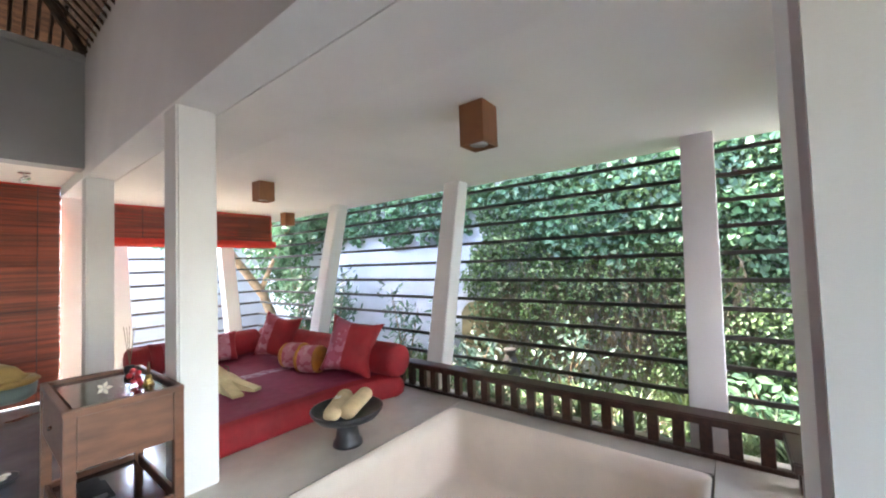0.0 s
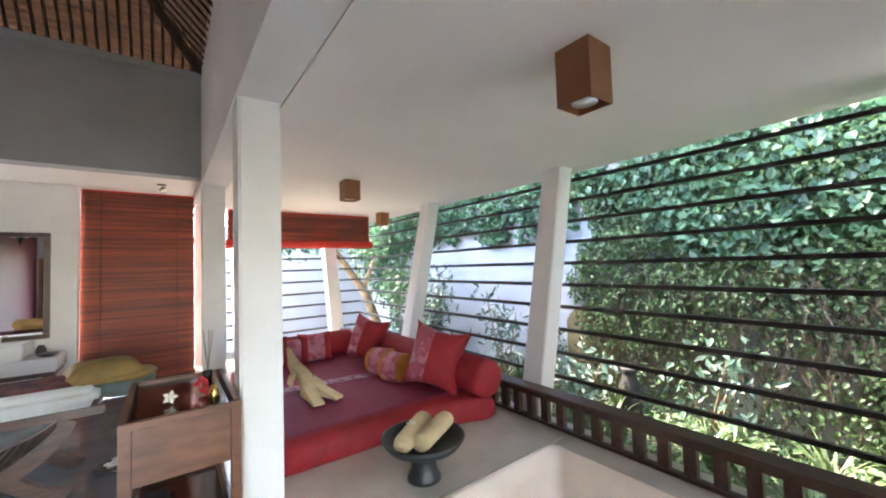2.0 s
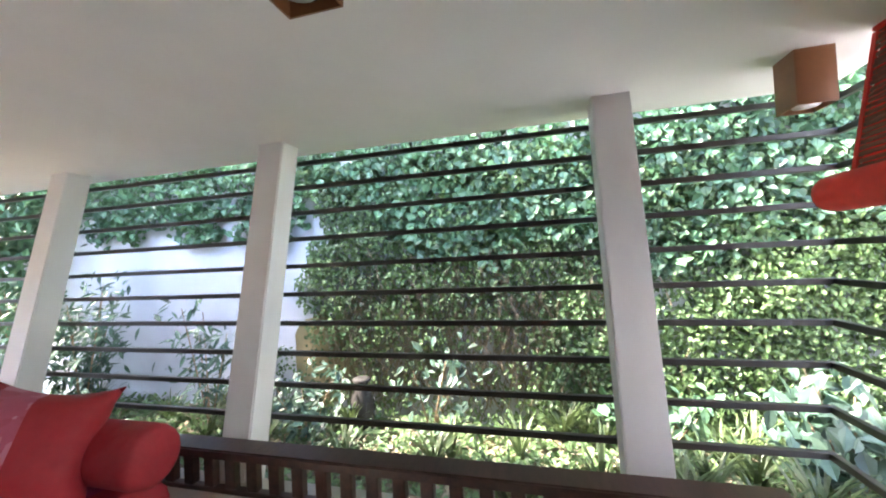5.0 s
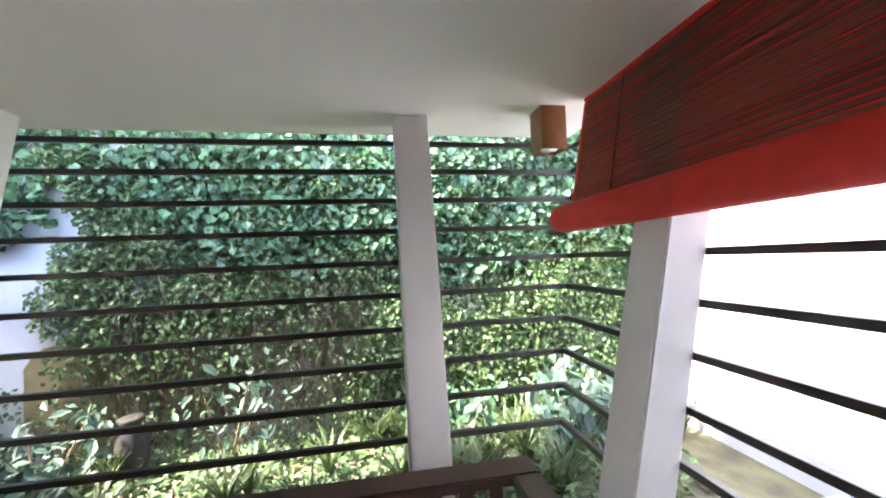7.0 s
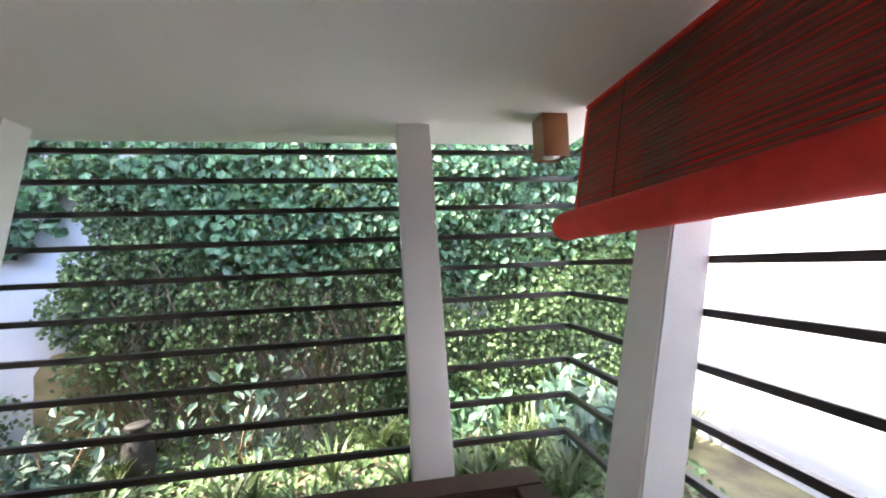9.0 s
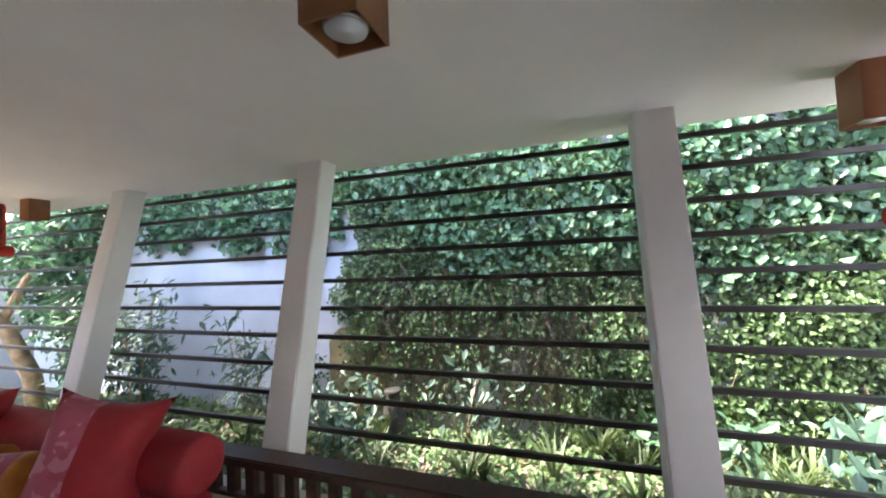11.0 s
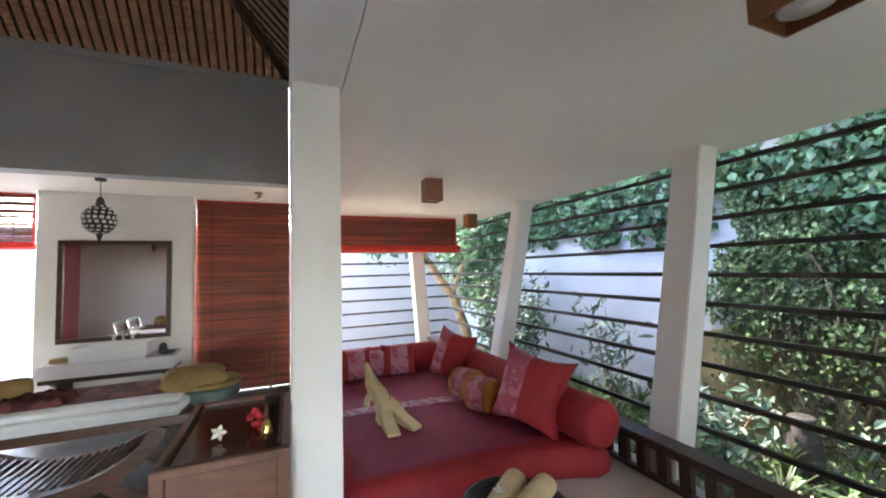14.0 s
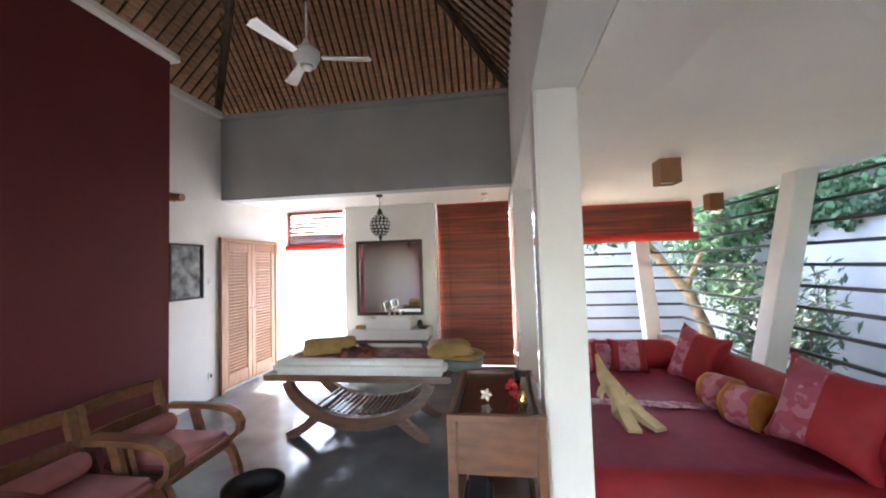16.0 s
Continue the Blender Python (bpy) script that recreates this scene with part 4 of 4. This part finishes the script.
blind(pose(3.12, 6.36, 2.462), 2.22, 0.48, 0.022, "half-raised red bamboo blind at the far end of the day bed", 0.06, ((-0.15, 0.1), (0.55, 1.1)), M_BLIND, 0.12, M_BACKING)
blind(pose(2.94, -1.005, 2.46, -10.6, 0, 180), 2.16, 0.68, 0.026, "half-raised dark bamboo blind with red threads", 0.085, ((0.55, 0.80),), M_BLIND_DARK, 0.16, M_BACKING, 0.68)
blind(pose(1.01, 6.50, 2.63), 1.19, 2.615, 0.030, "closed red-brown bamboo blind beside the mirror wall", 0.0, (), None, 0.1, M_BACKING_DARK)
blind(pose(-1.72, 6.52, 2.63), 1.0, 0.60, 0.030, "raised red bamboo blind over the bright window", 0.045, (), None, 0.08)

# ---- window and doors of the room ----
wf = thing("window_1", Matrix.Identity(4), "tall clear window with a slim frame", "window", kind="structure")
for x in (-2.29, -1.10):
    part("window_frame", box(x, x + 0.035, 6.58, 6.62, 0.0, 2.632), M_WALL, wf)
gp = part("pane", box(-2.25, -1.105, 6.598, 6.602, 0.0, 2.632), M_GLASS, wf)
gp.visible_shadow = False


def louvre_door(m, w, h, label, hinge):
    root = thing("louvred_door", m, label, "door", "louvred double door")
    st = 0.085
    part("stile", box(0, 0.035, 0, st, 0.02, h, 0.004), M_DOOR, root)
    part("stile", box(0, 0.035, w - st, w, 0.02, h, 0.004), M_DOOR, root)
    for z0, z1 in ((0.02, 0.20), (h - 0.12, h)):
        part("rail", box(0.002, 0.033, st + 0.001, w - st - 0.001, z0, z1, 0.004), M_DOOR, root)
    bm0 = box(-0.006, 0.006, st + 0.002, w - st - 0.002, -0.024, 0.024)
    bmesh.ops.rotate(bm0, verts=bm0.verts[:], cent=(0, 0, 0), matrix=Matrix.Rotation(radians(35), 3, "Y"))
    first = part("slat", bm0, M_DOOR, root)
    first.location = (0.017, 0, 0.225)
    z = 0.225 + 0.044
    while z < h - 0.13:
        c = first.copy()
        scene.collection.objects.link(c)
        c.location = (0.017, 0, z)
        z += 0.044
    y = w - 0.05 if hinge else 0.05
    part("knob", lathe([(0.012, 0), (0.018, 0.02), (0.02, 0.035), (0.01, 0.045)], 12), M_CHROME, root, "small steel knob", smooth=True).matrix_local = pose(0.036, y, 1.05, 0, 90, 0)
    return root


louvre_door(pose(-2.293, 5.0, 0.03), 0.57, 2.0, "closed light brown louvred door leaf", True)
louvre_door(pose(-2.293, 5.575, 0.03), 0.57, 2.0, "closed light brown louvred door leaf nearer the window", False)
dfr = thing("door_frame", Matrix.Identity(4), "light brown wooden door frame", "door frame", kind="structure")
part("jamb", box(-2.299, -2.245, 4.94, 4.995, 0.0, 2.09, 0.005), M_DOOR, dfr)
part("jamb", box(-2.299, -2.245, 6.15, 6.205, 0.0, 2.09, 0.005), M_DOOR, dfr)
part("head", box(-2.299, -2.245, 4.996, 6.149, 2.035, 2.09, 0.005), M_DOOR, dfr)
door = thing("door_1", pose(-1.85 + 0.15, -3.195, 0), "plain light brown door in the wall behind", "door", kind="structure")
part("leaf", box(0, 0.78, 0, 0.04, 0.0, 2.1, 0.005), M_DOOR, door)
part("door_handle", tube([(0.70, 0.04, 1.05), (0.70, 0.09, 1.05), (0.58, 0.09, 1.05)], 0.011, 8), M_CHROME, door, "steel lever handle")

pic = thing("picture", pose(-2.298, 4.42, 1.635), "dark framed grey print on the white wall", "picture")
part("print", box(0.004, 0.012, -0.22, 0.22, -0.31, 0.31), M_PICTURE, pic)
for y0, y1, z0, z1 in ((-0.245, 0.245, 0.31, 0.335), (-0.245, 0.245, -0.335, -0.31), (-0.245, -0.22, -0.309, 0.309), (0.22, 0.245, -0.309, 0.309)):
    part("frame", box(0.0, 0.03, y0, y1, z0, z1, 0.003), M_BLACK, pic)
for z, nm, lb in ((1.50, "light_switch", "white plastic light switch on the wall"), (0.30, "power_socket", "white plastic power socket low on the wall")):
    sw = thing(nm, pose(-2.299, 4.80, z), lb, "switch")
    part("plate", box(0, 0.012, -0.04, 0.04, -0.045, 0.045, 0.004), M_FAN, sw)
    part("rocker", box(0.0125, 0.017, -0.015, 0.015, -0.025, 0.025, 0.002), M_CERAMIC if "light" in nm else M_BLACK, sw)
wl = thing("wall_spot", pose(-2.299, 4.22, 2.5), "small brown wall spot lamp", "wall lamp")
part("plate", box(0, 0.02, -0.04, 0.04, -0.05, 0.05, 0.004), M_LAMPBOX, wl)
part("head", tube([(0.02, 0, 0), (0.14, 0, -0.01)], 0.045, 14), M_LAMPBOX, wl)

# ---- mirror, basin ----
mir = thing("wall_mirror", pose(-0.34, 6.298, 1.452) @ Matrix.Diagonal((1.03, 1, 1.03, 1)), "wall mirror in a dark wooden frame", "mirror")
part("mirror_glass", box(-0.485, 0.485, -0.014, -0.006, -0.535, 0.535), M_MIRROR, mir)
for x0, x1, z0, z1 in ((-0.535, 0.535, 0.535, 0.585), (-0.535, 0.535, -0.585, -0.535), (-0.535, -0.485, -0.534, 0.534), (0.485, 0.535, -0.534, 0.534)):
    part("frame", box(x0, x1, -0.035, 0.0, z0, z1, 0.005), M_WOOD, mir)
ctr = thing("basin_counter", pose(-0.25, 6.05, 0), "white slab counter on a dark wooden shelf", "counter")
part("slab", box(-0.60, 0.60, -0.24, 0.245, 0.545, 0.69, 0.012), M_CERAMIC, ctr)
part("shelf", box(-0.58, 0.58, -0.22, 0.245, 0.495, 0.543, 0.004), M_WOOD, ctr, "dark wooden shelf")
for x in (-0.5, 0.5):
    part("bracket", prism([(-0.18, 0.494), (0.245, 0.494), (0.245, 0.25)], "x", x - 0.02, x + 0.02), M_WOOD, ctr)
bas = thing("wash_basin", pose(-0.24, 6.02, 0.691), "square white ceramic wash basin on the counter", "wash basin")


def basin():
    bm = bmesh.new()
    rings = []
    for hx, hy, z in ((0.31, 0.20, 0), (0.34, 0.21, 0.02), (0.345, 0.215, 0.16), (0.325, 0.195, 0.165), (0.30, 0.15, 0.15), (0.26, 0.12, 0.06), (0.1, 0.05, 0.045)):
        rings.append([bm.verts.new((sx * hx, sy * hy, z)) for sx, sy in ((-1, -1), (1, -1), (1, 1), (-1, 1))])
    for a, b in zip(rings, rings[1:]):
        for i in range(4):
            bm.faces.new((a[i], a[(i + 1) % 4], b[(i + 1) % 4], b[i]))
    bm.faces.new(rings[0][::-1])
    bm.faces.new(rings[-1])
    bmesh.ops.bevel(bm, geom=bm.edges[:], offset=0.008, segments=2, affect="EDGES")
    return bm


part("bowl", basin(), M_CERAMIC, bas)
part("tap", tube([(0.0, 0.175, 0.165), (0.0, 0.175, 0.25), (0.0, 0.15, 0.28), (0.0, 0.08, 0.275), (0.0, 0.06, 0.25)], 0.011, 10), M_CHROME, bas, "chrome tap", smooth=True)
for x in (-0.09, 0.09):
    part("tap_handle", lathe([(0.018, 0.16), (0.016, 0.19), (0.024, 0.2), (0.022, 0.215), (0.005, 0.22)], 12), M_CHROME, bas, "chrome tap handle", smooth=True).location = (x, 0.18, 0)
tbx = tagged(part("tissue_box", box(-0.07, 0.07, -0.05, 0.05, 0, 0.05, 0.006), M_OLIVE), "small brown box on the counter", "box")
tbx.matrix_world = pose(-0.72, 5.98, 0.691)
sj = tagged(part("soap_jar", lathe([(0.035, 0), (0.045, 0.03), (0.04, 0.08), (0.025, 0.10), (0.028, 0.11)], 16), M_STONE, smooth=True), "dark stoneware jar on the counter", "jar")
sj.matrix_world = pose(0.18, 6.10, 0.691)
sd = tagged(part("soap_dish", lathe([(0.04, 0), (0.07, 0.012), (0.095, 0.035), (0.09, 0.037), (0.05, 0.018)], 20), M_STONE, smooth=True), "shallow dark dish on the counter", "dish")
sd.matrix_world = pose(0.26, 5.95, 0.691)

# ---- pendant lamp and ceiling spot ----
pen = thing("pendant_lamp", pose(-0.21, 5.45, 0), "round dark and white mosaic glass pendant lamp", "pendant lamp")
part("canopy", lathe([(0.05, 2.634), (0.045, 2.61), (0.01, 2.60)], 16), M_BLACK, pen)
part("cord", tube([(0, 0, 2.61), (0, 0, 2.42)], 0.004, 6), M_BLACK, pen)
part("cap", lathe([(0.012, 2.44), (0.03, 2.42), (0.035, 2.38), (0.05, 2.35)], 16), M_BLACK, pen)
part("globe", lathe([(0.14 * math.sin(radians(a)), 2.205 - 0.155 * math.cos(radians(a))) for a in range(6, 176, 8)], 24), M_BLACK, pen, "dark metal globe", smooth=True)
part("finial", lathe([(0.03, 2.06), (0.02, 2.02), (0.008, 1.98), (0.002, 1.96)], 12), M_BLACK, pen)
tile0 = part("glass_tile", box(-0.016, 0.016, -0.003, 0.003, -0.016, 0.016, 0.002, 1), M_CERAMIC, pen)
first_tile = True
for row, a in enumerate(range(28, 160, 17)):
    rr = 0.142 * math.sin(radians(a))
    cnt = max(5, int(2 * math.pi * rr / 0.052))
    for k in range(cnt):
        az = 2 * math.pi * (k + 0.5 * (row % 2)) / cnt
        tl = tile0 if first_tile else tile0.copy()
        if not first_tile:
            scene.collection.objects.link(tl)
        first_tile = False
        tl.matrix_local = Matrix.Translation((rr * math.cos(az), rr * math.sin(az), 2.205 - 0.157 * math.cos(radians(a)))) @ Matrix.Rotation(az - math.pi / 2, 4, "Z") @ Matrix.Rotation(-radians(a - 90), 4, "X")
spt = thing("ceiling_spot", pose(1.24, 5.75, 0.054), "small steel spot lamp on the low ceiling", "ceiling lamp")
part("plate", lathe([(0.05, 2.565), (0.05, 2.58)], 16), M_CHROME, spt)
part("stem", tube([(0, 0, 2.57), (0, 0, 2.51)], 0.008, 6), M_CHROME, spt)
part("head", tube([(0.03, 0.0, 2.52), (-0.03, -0.03, 2.48)], 0.028, 12, 0.7), M_CHROME, spt)

# ---- ceiling fan ----
fan = thing("ceiling_fan", pose(-0.21, 3.47, 3.50), "white three-bladed ceiling fan hung from the roof", "ceiling fan")
part("motor", lathe([(0.03, -0.08), (0.08, -0.075), (0.10, -0.04), (0.115, -0.01), (0.115, 0.04), (0.08, 0.07), (0.03, 0.08)], 28), M_FAN, fan, smooth=True)
part("cap", lathe([(0.02, -0.12), (0.05, -0.11), (0.055, -0.081)], 20), M_FAN, fan, smooth=True)
part("rod", tube([(0, 0, 0.08), (0, 0, 2.1)], 0.012, 8), M_FAN, fan)
part("rod_cover", lathe([(0.045, 0.08), (0.03, 0.14), (0.014, 0.17)], 16), M_FAN, fan, smooth=True)
for a in (14, 134, 254):
    b = bmesh.new()
    vs = []
    for z in (-0.004, 0.004):
        vs += [b.verts.new(p) for p in ((0.13, -0.035, z - 0.006), (0.55, -0.058, z - 0.012), (0.57, 0.0, z), (0.55, 0.058, z + 0.012), (0.13, 0.035, z + 0.006))]
    b.faces.new(vs[:5][::-1])
    b.faces.new(vs[5:])
    for i in range(5):
        b.faces.new((vs[i], vs[(i + 1) % 5], vs[5 + (i + 1) % 5], vs[5 + i]))
    bl = part("blade", b, M_FAN, fan)
    bl.matrix_local = pose(0, 0, -0.01, 0, 0, a)

# ---- massage table ----
tab = thing("massage_table", pose(0.03, 4.19, 0), "wooden massage table with a white padded top and crossed curved legs", "massage table")
for sy in (-1, 1):
    y = sy * 0.29
    arc = [(0.80 * math.sin(radians(a)), y, 0.80 - 0.62 * math.cos(radians(a))) for a in range(-76, 77, 8)]
    part("curved_leg", strip([(p[0] * 0.92, p[1], p[2] * 0.82) for p in arc], (0, 1, 0), 0.07, [0.085 + 0.035 * (1 - abs(i - 9.5) / 9.5) for i in range(len(arc))]), M_TABLE, tab)
    for sx in (-1, 1):
        foot = [(sx * (0.40 + 0.30 * t ** 1.5), y, 0.24 - 0.24 * t) for t in (0, 0.25, 0.5, 0.75, 1.0)]
        part("foot", strip(foot, (0, 1, 0), 0.068, [0.11, 0.09, 0.08, 0.08, 0.10]), M_TABLE, tab)
    part("side_rail", box(-0.96, 0.90, y - 0.03, y + 0.03, 0.535, 0.595, 0.008), M_TABLE, tab)
for x in (-0.80, 0.82):
    part("cross_rail", box(x - 0.03, x + 0.03, -0.258, 0.258, 0.54, 0.59, 0.006), M_TABLE, tab)
for k in range(17):
    x = -0.42 + 0.84 * k / 16
    z = 0.85 - 0.62 * math.sqrt(max(0.0, 1 - (x / 0.82) ** 2)) + 0.02
    part("shelf_slat", box(x - 0.013, x + 0.013, -0.25, 0.25, z * 0.84, z * 0.84 + 0.018, 0.003, 1), M_TABLE, tab)


def pad(x0, x1, hy, z0, z1):
    bm = box(x0, x1, -hy, hy, z0, z1)
    bmesh.ops.bevel(bm, geom=bm.edges[:], offset=0.045, segments=4, affect="EDGES")
    return bm


part("padding", pad(-0.86, 0.86, 0.345, 0.597, 0.735), M_WHITE, tab, "white cotton padding", smooth=True)
cov = tagged(part("table_cover", box(-0.72, 0.72, -0.20, 0.24, 0.0, 0.014, 0.004), M_BATIK), "dark red batik cloth spread over the massage table", "cloth")
cov.matrix_world = pose(0.03, 4.19, 0.736)
hr = thing("head_rest", pose(1.02, 4.17, 0.60), "grey-green padded head rest at the table end", "head rest")
part("box", lathe([(0.15, 0.0), (0.19, 0.03), (0.20, 0.11), (0.17, 0.12)], 24), M_GREEN_BOX, hr, smooth=True)
part("ring_pad", lathe([(0.09, 0.12), (0.19, 0.118), (0.215, 0.14), (0.19, 0.165), (0.09, 0.17)], 24), M_OLIVE, hr, "beige ring pad", smooth=True)
part("bracket", box(-0.16, 0.05, -0.05, 0.05, -0.01, 0.02), M_TABLE, hr)
rp = tagged(part("rolled_pillow", bolster(0.52, 0.085), M_OLIVE, smooth=True), "rolled brown neck pillow on the massage table", "pillow")
rp.matrix_world = pose(-0.56, 3.98, 0.836, 0, 90, 26)
fp = tagged(part("head_pillow", pillow(0.46, 0.36, 0.17, 12, 0.08, 9), M_OLIVE, smooth=True), "olive gold pillow at the head end", "pillow")
fp.matrix_world = pose(0.86, 4.30, 0.80, 90, 0, 12)


def rumpled(w, d, h, seed):
    bm = bmesh.new()
    n = 18
    g = {}
    for i in range(n + 1):
        for j in range(n + 1):
            u, v = 2 * i / n - 1, 2 * j / n - 1
            e = max(0.0, (1 - u ** 4) * (1 - v ** 4)) ** 0.5
            z = h * e * (0.55 + 0.6 * abs(noise.noise((u * 3 + seed, v * 3, seed))) + 0.25 * noise.noise((u * 9, v * 9, seed)))
            g[i, j] = bm.verts.new((u * w / 2 * (1 + 0.06 * noise.noise((v * 4, seed, 0))), v * d / 2, max(0.0, z)))
    for i in range(n):
        for j in range(n):
            bm.faces.new((g[i, j], g[i + 1, j], g[i + 1, j + 1], g[i, j + 1]))
    return bm


rc = tagged(part("folded_sarong", rumpled(0.36, 0.26, 0.11, 3), M_BATIK, smooth=True), "crumpled dark batik sarong on the massage table", "cloth")
rc.matrix_world = pose(0.0, 4.05, 0.751)
frangipani(pose(0.72, 4.2, 0.79, 20), "white blossom on the head pillow")


# ---- lounge chairs by the red wall ----
def lounge_chair(m):
    root = thing("lounge_chair", m, "low brown wooden lounge chair with dusty pink cushions", "chair", "lounge chairs by the red wall")
    for s in (-1, 1):
        y = s * 0.29
        arm = [(-0.62, y, 0.54), (-0.45, y, 0.545), (-0.25, y, 0.545), (-0.1, y, 0.53), (-0.02, y, 0.49), (0.02, y, 0.43), (0.01, y, 0.36), (-0.05, y, 0.30), (-0.12, y, 0.27)]
        part("arm", strip(arm, (0, 1, 0), 0.06, 0.04), M_TEAK, root)
        part("front_leg", strip([(-0.12, y, 0.28), (-0.05, y, 0.18), (-0.01, y, 0.08), (0.0, y, 0.0)], (0, 1, 0), 0.05, [0.06, 0.05, 0.045, 0.05]), M_TEAK, root)
        part("back_leg", strip([(-0.62, y, 0.26), (-0.68, y, 0.12), (-0.72, y, 0.0)], (0, 1, 0), 0.05, 0.05), M_TEAK, root)
        part("back_post", strip([(-0.60, y, 0.24), (-0.68, y, 0.45), (-0.76, y, 0.74)], (0, 1, 0), 0.05, 0.05), M_TEAK, root)
        part("arm_post", strip([(-0.32, y, 0.27), (-0.40, y, 0.53)], (0, 1, 0), 0.035, 0.07), M_TEAK, root)
        part("seat_rail", strip([(-0.08, y, 0.275), (-0.64, y, 0.245)], (0, 1, 0), 0.04, 0.06), M_TEAK, root)
    part("front_rail", box(-0.10, -0.06, -0.268, 0.268, 0.24, 0.30, 0.006), M_TEAK, root)
    part("top_rail", strip([(-0.76, -0.26, 0.70), (-0.78, 0, 0.71), (-0.76, 0.26, 0.70)], (0.2, 0, 1), 0.09, 0.03), M_TEAK, root)
    part("back_slat", strip([(-0.70, -0.26, 0.50), (-0.72, 0, 0.50), (-0.70, 0.26, 0.50)], (0.2, 0, 1), 0.12, 0.02), M_TEAK, root)
    sc = box(-0.62, -0.03, -0.262, 0.262, 0.285, 0.375)
    bmesh.ops.bevel(sc, geom=sc.edges[:], offset=0.035, segments=4, affect="EDGES")
    part("seat_cushion", sc, M_PINK, root, "dusty pink seat cushion", smooth=True)
    rl = part("back_roll", bolster(0.5, 0.075), M_PINK, root, "dusty pink back roll", smooth=True)
    rl.matrix_local = pose(-0.56, -0.25, 0.44, -90, 0, 0)
    return root


ch = lounge_chair(pose(-0.69, 2.92, 0))
copy_thing(ch, pose(-0.69, 2.28, 0))
bw = thing("foot_bowl", pose(-0.30, 2.84, 0), "large black foot-bath bowl on the floor", "bowl")
part("bowl", lathe([(0.12, 0), (0.15, 0.02), (0.19, 0.10), (0.205, 0.17), (0.20, 0.175), (0.18, 0.11), (0.14, 0.04), (0.02, 0.03)], 32), M_BLACK, bw, smooth=True)
mt = tagged(part("wooden_step", box(-0.2, 0.2, -0.15, 0.15, 0, 0.05, 0.008), M_DOOR), "flat light wooden board on the floor", "board")
mt.matrix_world = pose(0.06, 2.74, 0)
fb = thing("flower_bowl", pose(0.98, 4.19, 0), "flat bowl of white blossoms on the floor", "bowl")
part("dish", lathe([(0.08, 0), (0.13, 0.015), (0.15, 0.04), (0.14, 0.042), (0.09, 0.02)], 24), M_STONE, fb, smooth=True)
for k in range(9):
    p = part("petals", lathe([(0.004, 0), (0.03, 0.012), (0.022, 0.022), (0.003, 0.02)], 7), M_PETAL, fb)
    p.location = (0.09 * math.cos(k * 2.4) * (k / 9) ** 0.5, 0.09 * math.sin(k * 2.4) * (k / 9) ** 0.5, 0.03)


# ---- roof timbers ----
rf = thing("roof_timbers", Matrix.Identity(4), "dark bamboo rafters and hip poles under the thatch", "rafters", kind="structure")
E0, XM, RZ = 3.72, -0.375, 5.86
for k in range(46):
    x = -2.25 + 3.85 * k / 45
    t = 1 - abs(x - XM) / 2.125
    part("rafter", tube([(x, 5.02, E0 + 0.03), (x, 5.02 - 2.05 * t, E0 + 0.03 + 2.1 * t)], 0.014, 6), M_RAFTER, rf)
for k in range(50):
    y = -1.8 + 6.7 * k / 49
    t = min(1.0, (5.1 - y) / 2.1)
    for xe in (-2.4, 1.62):
        part("rafter", tube([(xe, y, E0 + 0.03), (xe + (XM - xe) * t, y, E0 + 0.03 + 2.1 * t)], 0.014, 6), M_RAFTER, rf)
for xe in (-2.4, 1.65):
    part("hip_pole", tube([(xe, 5.05, E0), (XM, 3.05, RZ - 0.1)], 0.045, 8), M_RAFTER, rf)
